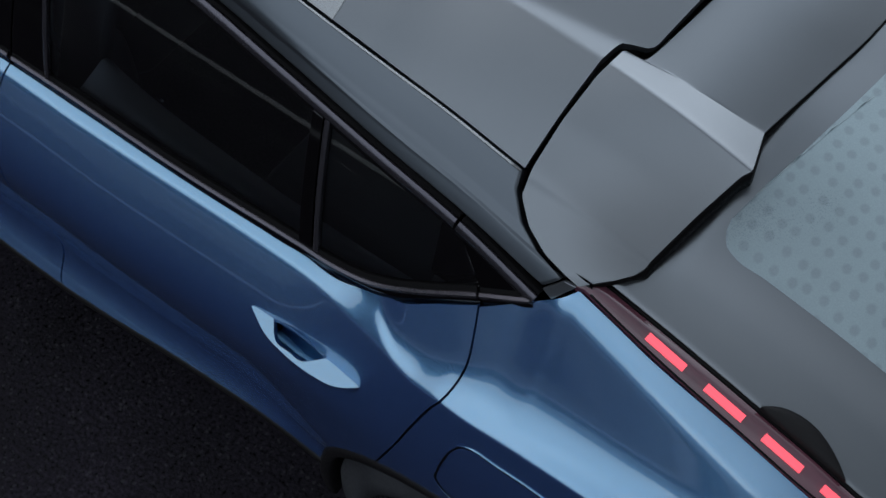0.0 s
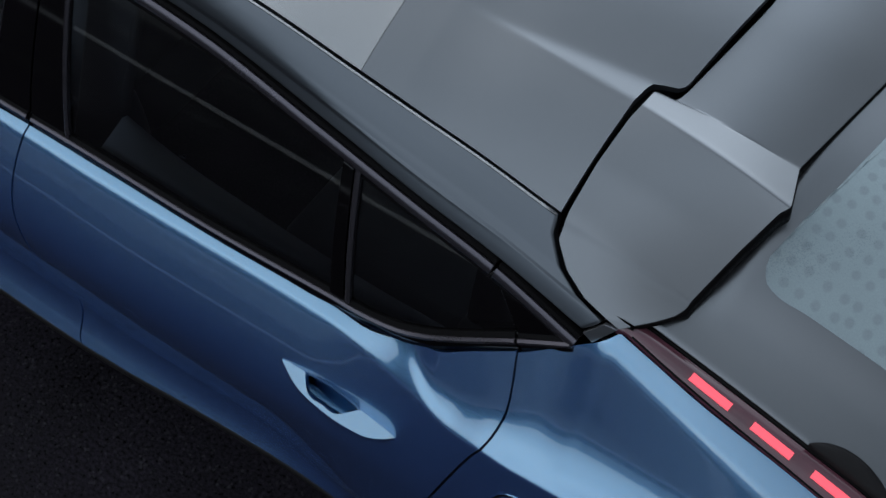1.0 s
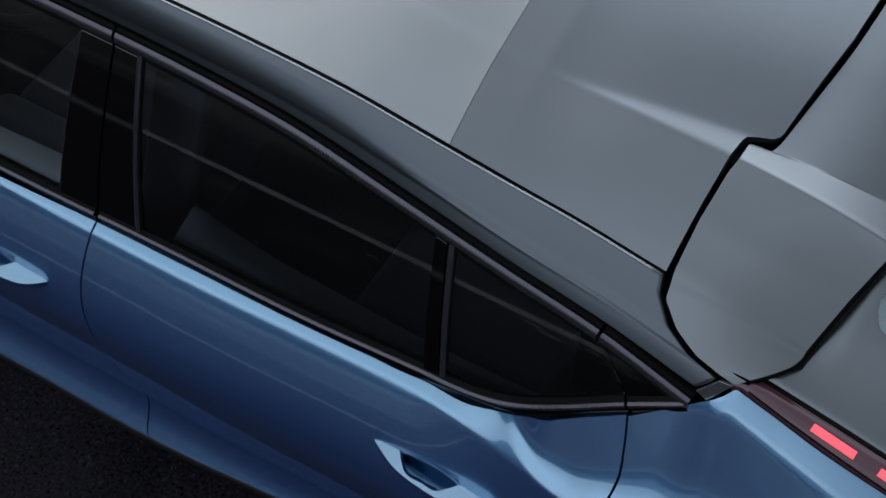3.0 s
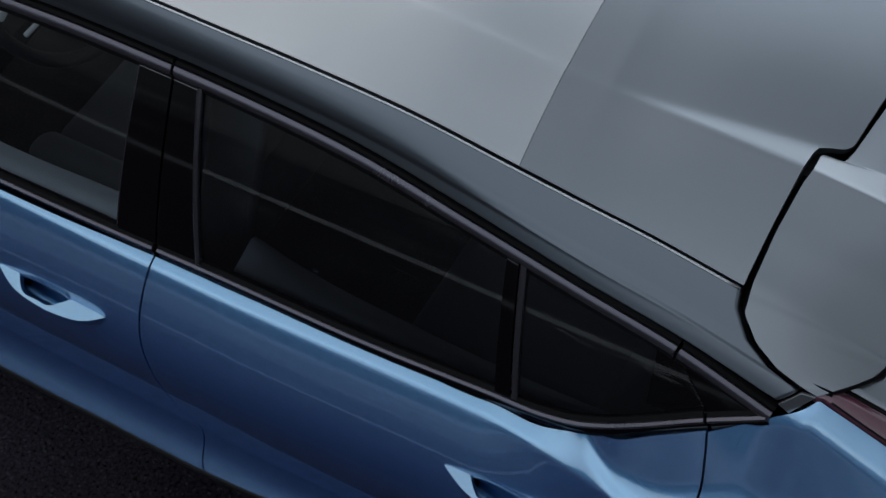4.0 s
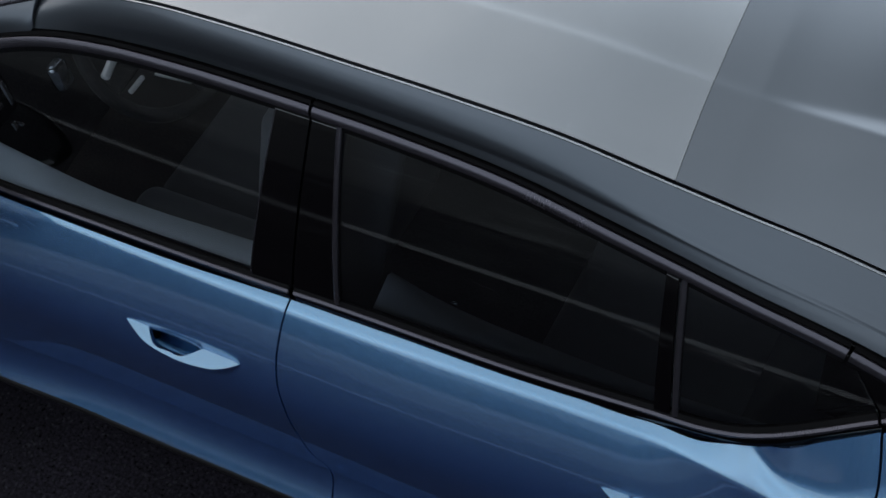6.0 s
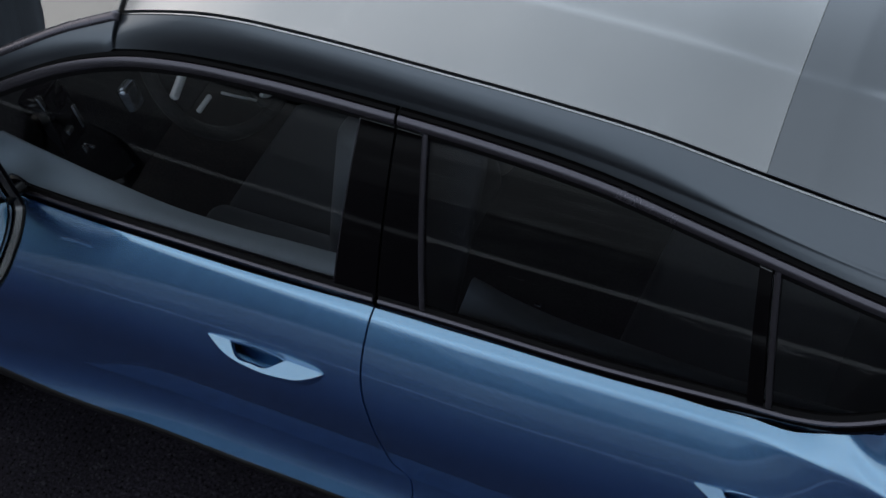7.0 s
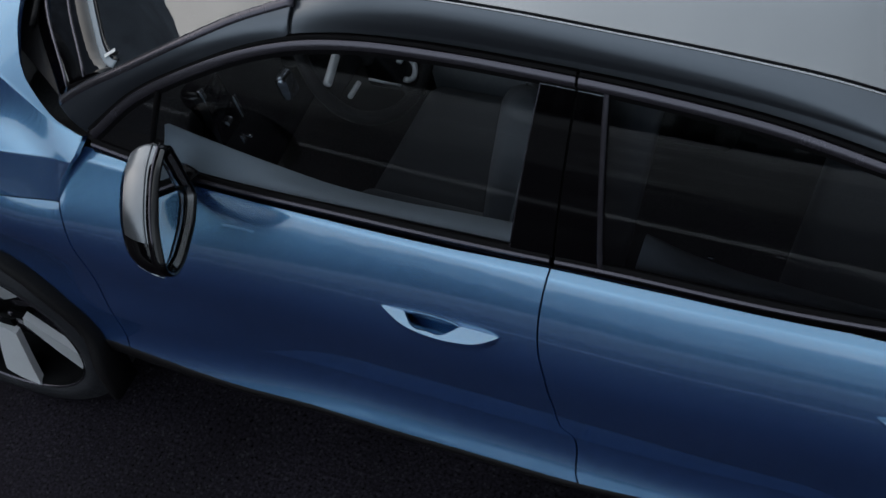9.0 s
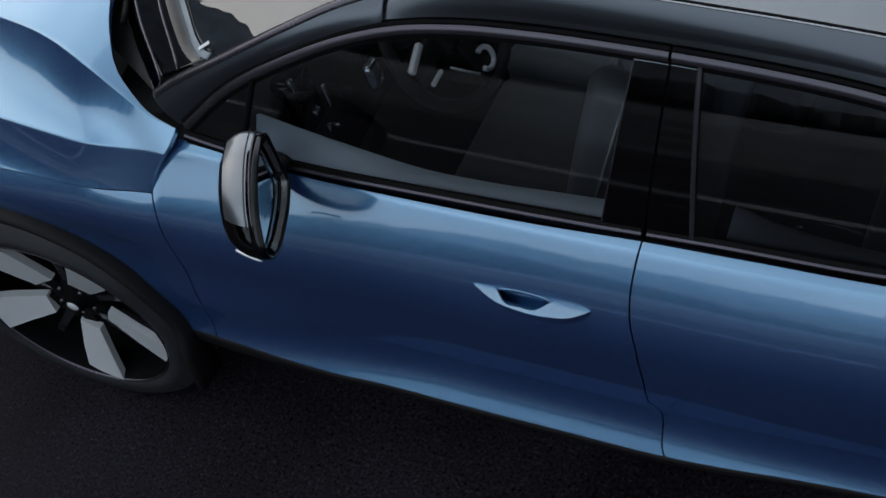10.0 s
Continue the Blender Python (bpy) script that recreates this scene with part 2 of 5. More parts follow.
def streaks(m, along=0.06, scale=0.9):
    """Long uneven bands that run with the road."""
    n, l = m.node_tree.nodes, m.node_tree.links
    b = n["Principled BSDF"]
    source = b.inputs["Base Color"].links[0].from_socket
    tc, mp, t, q, mix = n.new("ShaderNodeTexCoord"), n.new("ShaderNodeMapping"), n.new("ShaderNodeTexNoise"), n.new("ShaderNodeMapRange"), n.new("ShaderNodeMix")
    mp.inputs["Scale"].default_value = (along, 1.0, 1.0)
    t.inputs["Scale"].default_value, t.inputs["Detail"].default_value = scale, 4.0
    q.inputs["From Min"].default_value, q.inputs["From Max"].default_value = 0.35, 0.65
    q.inputs["To Min"].default_value, q.inputs["To Max"].default_value = 0.75, 1.3
    mix.data_type, mix.blend_type = "RGBA", "MULTIPLY"
    mix.inputs["Factor"].default_value = 1.0
    l.new(tc.outputs["Object"], mp.inputs["Vector"])
    l.new(mp.outputs["Vector"], t.inputs["Vector"])
    l.new(t.outputs["Fac"], q.inputs["Value"])
    l.new(source, mix.inputs["A"])
    l.new(q.outputs["Result"], mix.inputs["B"])
    l.new(mix.outputs["Result"], b.inputs["Base Color"])


LINE = material("worn_white_road_paint", (0.21, 0.21, 0.215), 0.7, grain=0.2, grain_scale=60, spots=0.3, spot_scale=3)
FIELD = material("dull_stony_soil", (0.12, 0.119, 0.121), 0.9, grain=0.4, grain_scale=3, spots=0.7, spot_scale=0.35)
# distance haze is mixed into this base colour
HILLS = material("haze_coloured_hills", (0.22, 0.245, 0.285), 0.95, grain=0.25, grain_scale=0.08, spots=0.2, spot_scale=0.02, spec=0.1)
VERGE = material("worn_grey_gravel", (0.040, 0.039, 0.042), 0.9, grain=0.4, grain_scale=9, spots=0.5, spot_scale=0.5, bump=0.4, bump_scale=40)
TREES = material("dark_evergreen", (0.045, 0.052, 0.054), 0.9, grain=0.4, grain_scale=1.2, spots=0.3, spot_scale=0.2)
streaks(VERGE)
streaks(FIELD, 0.05, 0.25)

# ---- curves and surfaces of the car body (x: towards the tail, y: towards the far side, z: up) ----
def sm(a, b, v):
    t = np.clip((np.asarray(v, float) - a) / (b - a), 0, 1)
    return t * t * (3 - 2 * t)


def smooth1(xs, ys):
    """A smooth function through a few knots."""
    xs, ys = np.array(xs, float), np.array(ys, float)
    m = np.gradient(ys, xs)

    def fn(v):
        v = np.clip(np.asarray(v, float), xs[0], xs[-1])
        i = np.clip(np.searchsorted(xs, v) - 1, 0, len(xs) - 2)
        h = xs[i + 1] - xs[i]
        t = (v - xs[i]) / h
        return ((2 * t**3 - 3 * t**2 + 1) * ys[i] + (t**3 - 2 * t**2 + t) * h * m[i]
                + (3 * t**2 - 2 * t**3) * ys[i + 1] + (t**3 - t**2) * h * m[i + 1])
    return fn


def spl(pts, n=40):
    """n points, evenly spaced, on a smooth curve through the knots."""
    p = np.array(pts, float)
    s = np.r_[0, np.cumsum(np.linalg.norm(np.diff(p, axis=0), axis=1))]
    fs = [smooth1(s, p[:, k]) for k in range(p.shape[1])]
    u = np.linspace(0, s[-1], 600)
    q = np.stack([f(u) for f in fs], 1)
    d = np.r_[0, np.cumsum(np.linalg.norm(np.diff(q, axis=0), axis=1))]
    w = np.linspace(0, d[-1], n)
    return np.stack([np.interp(w, d, q[:, k]) for k in range(p.shape[1])], 1)


def polyline(pts, n=40):
    p = np.array(pts, float)
    d = np.r_[0, np.cumsum(np.linalg.norm(np.diff(p, axis=0), axis=1))]
    w = np.linspace(0, d[-1], n)
    return np.stack([np.interp(w, d, p[:, k]) for k in range(p.shape[1])], 1)


def lean(zs, degs, z0, y0):
    """A flank profile from the upward tilt of its surface at a few heights, through (z0, y0)."""
    z = np.linspace(zs[0], zs[-1], 1200)
    t = np.tan(np.radians(np.interp(z, zs, degs)))
    y = np.r_[0, np.cumsum((t[1:] + t[:-1]) / 2 * np.diff(z))]
    y += y0 - np.interp(z0, z, y)
    return lambda v: np.interp(v, z, y)


base_y = lean([.2, .290, .308, .36, .385, .402, .414, .427, .442, .462, .485, .51, .535, .56, .60, .64, .68, .74, .78, .81, .84, .885, .915, .955, .988, .9955, 1.000, 1.02, 1.06, 1.3],
              [-25, -22, -8, -4, 10, 24, 33, 36, 35, 28, 16, 5, -4, -11, -12, -10, -8, -6, -2, 4, 12, 22.5, 27.5, 31.5, 34, 38, 56, 62, 40, 18], .884, -.942)
haunch_y = smooth1([.2, .5, .7, .85, .95, 1.05, 1.15], [-.925, -.945, -.956, -.953, -.943, -.923, -.896])
edge_z = smooth1([0.6, 0.73, 0.787, 0.822, 0.87, 0.933, 1.05, 1.176, 1.4, 1.8], [1.12, 1.075, 1.032, 1.019, 1.016, 1.029, 1.043, 1.051, 1.047, 0.97])
top_z = smooth1([.5, .788, .863, .93, 1.01, 1.046, 1.058, 1.075, 1.12, 1.17, 1.31, 1.42, 1.6, 1.8], [1.07, 1.072, 1.108, 1.155, 1.222, 1.2485, 1.2515, 1.2475, 1.2355, 1.2235, 1.191, 1.165, 1.12, 1.06])
top_y = smooth1([.5, .788, .863, .93, 1.01, 1.046, 1.058, 1.075, 1.12, 1.17, 1.31, 1.42, 1.6, 1.8], [-.852, -.848, -.836, -.8165, -.790, -.773, -.7685, -.770, -.775, -.780, -.790, -.797, -.79, -.76])


belt_lift = smooth1([.55, .65, .70, .75, .79, .9], [0, .0005, .002, .006, .011, .02])


def flank(x, z):
    """The doors and the lower flank, before the haunch cuts it off above."""
    zz = z - belt_lift(x) * sm(.80, 1.0, z)
    a = base_y(zz) - (.032 * np.exp(-((z - .45) / .16)**2) + .018 * np.exp(-((z - .56) / .10)**2)) * sm(-.45, -1.1, x) + .02 * np.minimum(x, 0)**2 * sm(.84, 1.0, z)
    a = a - .16 * np.maximum(z - .76, 0) * sm(-1.07, -1.28, x)
    q = sm(.85, .55, z)
    k = sm(.60 - .18 * q, 1.0 - .24 * q, x)
    a = a + .010 * sm(.1, .6, x)
    return a * (1 - k) + haunch_y(z) * k


def side(x, z):
    """The painted flank."""
    x, z = np.asarray(x, float), np.asarray(z, float)
    e = edge_z(x)
    y = flank(x, z)
    # the haunch: a steep narrow shelf from its edge, then the flatter panel up to the lamp
    ledge = flank(x, e) + 2.6 * (z - e)
    u, t = x - 1.05, top_z(x) - .010
    upper = -.8394 - .0684 * u + .70 * (z - 1.15) + .3739 * u**2 + .3488 * u * (z - 1.15)
    upper = upper + sm(1.02, 1.07, x) * .5 * (1.0 * (z - t) + np.sqrt((1.0 * (z - t))**2 + 2e-6))
    cap = .5 * (ledge + upper - np.sqrt((ledge - upper)**2 + .011**2))
    # further aft the shelf fades into a hollow panel that rolls over again along the lamp
    sc, sb, c = .80 - .14 * sm(1.05, 1.4, x), .50, 1.0 * sm(.99, 1.06, x)
    goal = (-.8394 - .0684 * u + .70 * (t + .010 - 1.15) + .3739 * u**2 + .3488 * u * (t + .010 - 1.15))
    goal = goal + (top_y(x) + .003 - goal) * sm(1.0, 1.06, x)
    h = np.maximum(t + .010 - e, .02)
    s = (z - e) / h
    rise = (goal - flank(x, e)) / h
    b = np.minimum(1.25, 1.2 * rise)
    a = rise - b * sb / 3 - c * (1 - sc) / 3
    low, high = np.clip(1 - s / sb, 0, 1), np.maximum((s - sc) / (1 - sc), 0)
    hollow = flank(x, e) + h * (a * s + b * sb / 3 * (1 - low**3) + np.minimum(s, 0) * b + c * (1 - sc) / 3 * np.minimum(high, 1.2)**3)
    k = sm(.76, .86, x)
    cap = cap * (1 - k) + hollow * k
    d = cap - y
    y = np.where(x > .70, y + .5 * (d + np.sqrt(d**2 + 6e-6 + 1.2e-4 * sm(.84, .74, x))), y)
    r = np.hypot(x + 1.589, z - .369)
    y = y - .006 * np.exp(-((r - .41) / .05)**2)
    return y + .45 * np.maximum(-1.95 - x, 0)**2 + .5 * np.maximum(x - 1.5, 0)**2


def glass(x, z):
    """The side glass and the trim around it."""
    h = np.asarray(z, float) - 1.04
    return -.852 + .274 * h + .4 * h * h + .02 * np.minimum(x, 0)**2


seam_y = smooth1([-.6, -.49, -.39, -.3, -.2, .0, .3, .6, .8, .92, 1.2], [-.668, -.678, -.684, -.687, -.689, -.690, -.690, -.691, -.696, -.702, -.705])
seam_z = smooth1([-.6, -.49, -.39, -.30, -.22, -.13, 0, .1, .28, .44, .595, .70, .80, .92, 1.02], [1.322, 1.371, 1.405, 1.427, 1.437, 1.439, 1.436, 1.431, 1.421, 1.406, 1.377, 1.360, 1.347, 1.327, 1.310])
crown = smooth1([-.6, 0, .5, .95, 1.05], [.06, .070, .09, .138, .150])


def roof(x, y):
    """The roof between its two long seams, with the step that grows towards the tail."""
    x, y = np.asarray(x, float), np.asarray(y, float)
    r = np.clip(np.abs(y / seam_y(x)), 0, 1)
    z = seam_z(x) + crown(x) * (1 - r**(3 + .8 * sm(.3, .9, x)))
    depth, face = .019 * np.clip((x - .665) / .285, 0, 1.2), .45 * np.maximum(.556 - np.abs(y), 0)
    return z - .5 * (depth + face - np.sqrt((depth - face)**2 + 1.6e-5))


hatch_profile = smooth1([0, .3, .5, .56, .63, .70, .735, .76, .85], [1.364, 1.358, 1.340, 1.325, 1.289, 1.247, 1.236, 1.231, 1.19])


def hatch(x, y):
    return hatch_profile(np.abs(y)) - .17 * (np.asarray(x, float) - 1.15) - .12 * np.maximum(np.asarray(x, float) - 1.2, 0)**2 - .55 * np.maximum(1.145 - np.asarray(x, float), 0) * np.clip((.70 - np.abs(y)) / .12, 0, 1)


def on_side(c, lift=0.0):
    c = np.asarray(c, float)
    return np.c_[c[:, 0], side(c[:, 0], c[:, 1]) - lift, c[:, 1]]


def on_glass(c, lift=0.0):
    c = np.asarray(c, float)
    return np.c_[c[:, 0], glass(c[:, 0], c[:, 1]) - lift, c[:, 1]]


# ---- mesh helpers ----
def part(name, verts, faces, mat, parent, label="", smooth=True, mirror=False, sharp=False):
    """One mesh object from vertices and faces, under a thing or a part; mirror: on the car's other side."""
    v = np.array(verts, float).reshape(-1, 3).copy()
    if mirror:
        v[:, 1] *= -1
        faces = [tuple(reversed(f)) for f in faces]
    me = bpy.data.meshes.new(name)
    me.from_pydata(v.tolist(), [], [tuple(int(i) for i in f) for f in faces])
    me.materials.append(mat)
    if smooth:
        me.shade_smooth()
        if sharp:
            me.set_sharp_from_angle(angle=radians(38))
    me.update()
    ob = new(name, me)
    if parent is not None:
        ob.parent = parent
    if label:
        tagged(ob, label=label)
    return ob


def both(*args, **kw):
    """The same part on the near and on the far side."""
    return part(*args, **kw), part(*args, **dict(kw, mirror=True))


def steps(n, eps=0.004):
    """Even parameters with a tight step at both ends, so that edges stay crisp."""
    return np.r_[0, eps, np.linspace(0, 1, n)[1:-1], 1 - eps, 1]


def at_param(c, u):
    c = np.asarray(c, float)
    s = np.linspace(0, 1, len(c))
    return np.stack([np.interp(u, s, c[:, k]) for k in range(c.shape[1])], 1)


def tfi(bottom, top, left, right, nu=50, nv=30):
    """A grid between four border curves (bottom and top run along u, left and right along v)."""
    u, v = steps(nu), steps(nv)
    b, t, l, r = at_param(bottom, u), at_param(top, u), at_param(left, v), at_param(right, v)
    U, V = u[:, None, None], v[None, :, None]
    return ((1 - V) * b[:, None] + V * t[:, None] + (1 - U) * l[None] + U * r[None]
            - (1 - U) * (1 - V) * b[0] - U * (1 - V) * b[-1] - (1 - U) * V * t[0] - U * V * t[-1])


def sheet(g, out, depth=0.016, edge=0.0015):
    """Vertices and faces of a panel: its grid, a softened border and a flange turned inwards. out: a direction on its outer side."""
    nu, nv = g.shape[:2]
    du, dv = np.gradient(g, axis=0), np.gradient(g, axis=1)
    n = np.cross(du, dv)
    n /= np.linalg.norm(n, axis=2, keepdims=True) + 1e-12
    flip = (n * np.asarray(out, float)).sum() < 0
    n = -n if flip else n
    idx = np.arange(nu * nv).reshape(nu, nv)
    faces = [(idx[i, j], idx[i + 1, j], idx[i + 1, j + 1], idx[i, j + 1]) for i in range(nu - 1) for j in range(nv - 1)]
    ring = [(i, 0) for i in range(nu)] + [(nu - 1, j) for j in range(1, nv)] + [(i, nv - 1) for i in range(nu - 2, -1, -1)] + [(0, j) for j in range(nv - 2, 0, -1)]
    ri = np.array([idx[a] for a in ring])
    p = g.reshape(-1, 3)[ri]
    m = n.reshape(-1, 3)[ri]
    verts = [g.reshape(-1, 3)]
    if depth:
        verts += [p - m * edge * 1.2, p - m * depth]
        k, base = len(ri), nu * nv
        for a in range(k):
            c = (a + 1) % k
            faces.append((ri[c], ri[a], base + a, base + c))
            faces.append((base + c, base + a, base + k + a, base + k + c))
    if flip:
        faces = [tuple(reversed(f)) for f in faces]
    return np.concatenate(verts), faces


def sweep(path, outs, profile, closed=False, caps=True):
    """A strip along a path. profile: (across, out) pairs; across grows to the path's upper side."""
    p, o = np.asarray(path, float), np.asarray(outs, float)
    o = np.broadcast_to(o, p.shape)
    t = np.gradient(p, axis=0)
    if closed:
        t = np.roll(p, -1, 0) - np.roll(p, 1, 0)
    t /= np.linalg.norm(t, axis=1, keepdims=True) + 1e-12
    o = o - (o * t).sum(1, keepdims=True) * t
    o /= np.linalg.norm(o, axis=1, keepdims=True) + 1e-12
    a = np.cross(o, t)
    pr = np.array(profile, float)
    v = p[:, None] + pr[None, :, :1] * a[:, None] + pr[None, :, 1:] * o[:, None]
    k, m = len(p), len(pr)
    faces = []
    for i in range(k if closed else k - 1):
        j = (i + 1) % k
        for q in range(m):
            w = (q + 1) % m
            faces.append((i * m + q, i * m + w, j * m + w, j * m + q))
    if caps and not closed:
        faces.append(tuple(range(m - 1, -1, -1)))
        faces.append(tuple((k - 1) * m + q for q in range(m)))
    return v.reshape(-1, 3), faces


def round_box(size, centre, r=0.02, turn=None, n=4):
    """A box with rounded edges and corners."""
    hx, hy, hz = (max(s / 2 - r, 1e-4) for s in size)
    k = 4 * n
    lat = np.linspace(-np.pi / 2, np.pi / 2, 2 * n + 1)
    rings = []
    for a in lat:
        ang = (np.arange(k) + 0.5) * 2 * np.pi / k
        x, y = r * np.cos(a) * np.cos(ang), r * np.cos(a) * np.sin(ang)
        rings.append(np.c_[x + np.sign(np.cos(ang)) * hx, y + np.sign(np.sin(ang)) * hy, np.full(k, r * np.sin(a) + np.sign(a + 1e-9 * (a >= 0) - 1e-9) * hz if abs(a) > 1e-6 else 0)])
    mid = n
    rings[mid] = np.c_[rings[mid][:, :2], np.zeros(k)]
    v = np.concatenate(rings)
    f = [(i * k + q, i * k + (q + 1) % k, (i + 1) * k + (q + 1) % k, (i + 1) * k + q) for i in range(2 * n) for q in range(k)]
    f += [tuple(range(k - 1, -1, -1)), tuple(2 * n * k + q for q in range(k))]
    if turn is not None:
        v = v @ np.array(turn.to_3x3()).T
    return v + np.asarray(centre, float), f


def lathe(profile, n=64, axis="y"):
    """Turns (radius, along) pairs round the y axis."""
    pr = np.array(profile, float)
    a = np.arange(n) * 2 * np.pi / n
    v = np.stack([np.outer(np.cos(a), pr[:, 0]), np.broadcast_to(pr[:, 1], (n, len(pr))), np.outer(np.sin(a), pr[:, 0])], 2)
    m = len(pr)
    f = [(i * m + q, i * m + q + 1, ((i + 1) % n) * m + q + 1, ((i + 1) % n) * m + q) for i in range(n) for q in range(m - 1)]
    return v.reshape(-1, 3), f


def tube(path, r, n=10, closed=False):
    p = np.asarray(path, float)
    t = np.gradient(p, axis=0)
    o = np.cross(t, (0.31, 0.22, 0.92))
    return sweep(p, o, [(r * np.cos(a), r * np.sin(a)) for a in np.arange(n) * 2 * np.pi / n], closed)


def extrude(outline, base, u, v, w, depth):
    """A flat outline of (a, b) pairs, laid along u and v from base, with thickness along w."""
    o = np.array(outline, float)
    base, u, v, w = (np.asarray(q, float) for q in (base, u, v, w))
    p = base + o[:, :1] * u + o[:, 1:] * v
    n = len(o)
    f = [tuple(range(n)), tuple(range(2 * n - 1, n - 1, -1))] + [(i, n + i, n + (i + 1) % n, (i + 1) % n) for i in range(n)]
    return np.concatenate([p, p + w * depth]), f


def glass_out(c):
    c = np.asarray(c, float)
    e = 1e-3
    gx = (glass(c[:, 0] + e, c[:, 1]) - glass(c[:, 0] - e, c[:, 1])) / (2 * e)
    gz = (glass(c[:, 0], c[:, 1] + e) - glass(c[:, 0], c[:, 1] - e)) / (2 * e)
    n = np.c_[gx, -np.ones(len(c)), gz]
    return n / np.linalg.norm(n, axis=1, keepdims=True)


# ---- ground and distance ----
def ground():
    n = 60
    r = np.r_[0, 2, 4, 8, 16, 40, 120, 400, 1500]
    v, f = [(0, 0, 0)], []
    for q in r[1:]:
        v += [(q * math.cos(a), q * math.sin(a), 0) for a in np.arange(n) * 2 * math.pi / n]
    f += [(0, 1 + i, 1 + (i + 1) % n) for i in range(n)]
    for k in range(len(r) - 2):
        f += [(1 + k * n + i, 1 + (k + 1) * n + i, 1 + (k + 1) * n + (i + 1) % n, 1 + k * n + (i + 1) % n) for i in range(n)]
    tagged(part("road", v, f, ASPHALT, None, smooth=False), "dark coarse asphalt road under the parked car", "road", kind="structure")
    for y, w, x0, x1 in ((-4.62, 0.20, -60, 60),):
        xs = np.linspace(x0, x1, 41)
        v = [(x, y + s * w / 2 + 0.004 * math.sin(x * 3.1 + s), 0.004) for x in xs for s in (-1, 1)]
        f = [(2 * i, 2 * i + 2, 2 * i + 3, 2 * i + 1) for i in range(40)]
        tagged(part("road_marking", v, f, LINE, None, smooth=False), "worn white line painted along the asphalt", "road marking", kind="structure")
    # a paler worn verge beyond the line
    xs, ys = np.linspace(-110, 110, 111), np.array((-30, -24, -19, -15.5, -13.6, -12, -10.4, -9, -7.8))
    v = [(x, y + (.35 * noise.noise((x * .3, y, 1)) if y < -4.8 else 0), .003) for x in xs for y in ys]
    f = [(9 * i + k, 9 * i + 9 + k, 9 * i + 10 + k, 9 * i + 1 + k) for i in range(110) for k in range(8)]
    tagged(part("road_verge", v, f, VERGE, None), "worn grey verge of gravel and old asphalt", "verge", kind="structure")
    # a stony field beyond the road
    xs, ys = np.linspace(-140, 140, 57), np.array((-60, -50, -41, -34, -28, -24.5))
    v = [(x, y + 1.6 * noise.noise((x * .07, y * .1, 2)), 0.006 + .12 * max(0, noise.noise((x * .11, y * .2, 0))) * (-24.5 > y > -60)) for x in xs for y in ys]
    f = [(6 * i + k, 6 * i + 6 + k, 6 * i + 7 + k, 6 * i + 1 + k) for i in range(56) for k in range(5)]
    tagged(part("field", v, f, FIELD, None), "dull grey stony field beyond the road", "field", kind="structure")


def chips():
    """Remains of worn white paint scattered beside the line on the road."""
    rnd = random.Random(11)
    v, f = [], []
    for _ in range(46):
        x, y = rnd.gauss(-.02, .30), rnd.gauss(-4.40, .13)
        n, ra, rb, b = 9, rnd.uniform(.025, .11), rnd.uniform(.006, .022), len(v)
        v += [(x, y, .005)]
        for k in range(n):
            q = 2 * math.pi * k / n
            w = rnd.uniform(.5, 1.2)
            v.append((x + ra * w * math.cos(q), y + rb * w * math.sin(q) + .2 * ra * math.cos(q), .004))
        f += [(b, b + 1 + k, b + 1 + (k + 1) % n) for k in range(n)]
    tagged(part("paint_chips", v, f, LINE, None, smooth=False), "scattered flakes of worn white paint on asphalt", "paint chips", kind="stuff")


def treeline():
    """A far ring of dark evergreens, uneven against the sky."""
    n, rnd = 900, random.Random(4)
    v, f = [], []
    for i in range(n):
        a = 2 * math.pi * i / n
        h = 3.6 + 24 * max(0, math.cos(a + 2.62))**10 + 1.3 * noise.noise((5 * math.cos(a), 5 * math.sin(a), 0)) + 0.9 * noise.noise((22 * math.cos(a), 22 * math.sin(a), 3)) + 0.5 * noise.noise((70 * math.cos(a), 70 * math.sin(a), 5)) + rnd.uniform(-.15, .15)
        r = 75 + rnd.uniform(-3, 3)
        for k, (q, s) in enumerate(((0, 0), (0.35, -1.5), (0.7, 0.6), (1.0, 3.0))):
            v.append(((r + s) * math.cos(a), (r + s) * math.sin(a), q * h))
    for i in range(n):
        j = (i + 1) % n
        f += [(4 * i + k, 4 * j + k, 4 * j + k + 1, 4 * i + k + 1) for k in range(3)]
    tagged(part("distant_trees", v, f, TREES, None, smooth=False), "dark ring of distant evergreen trees round the road", "trees", kind="stuff")


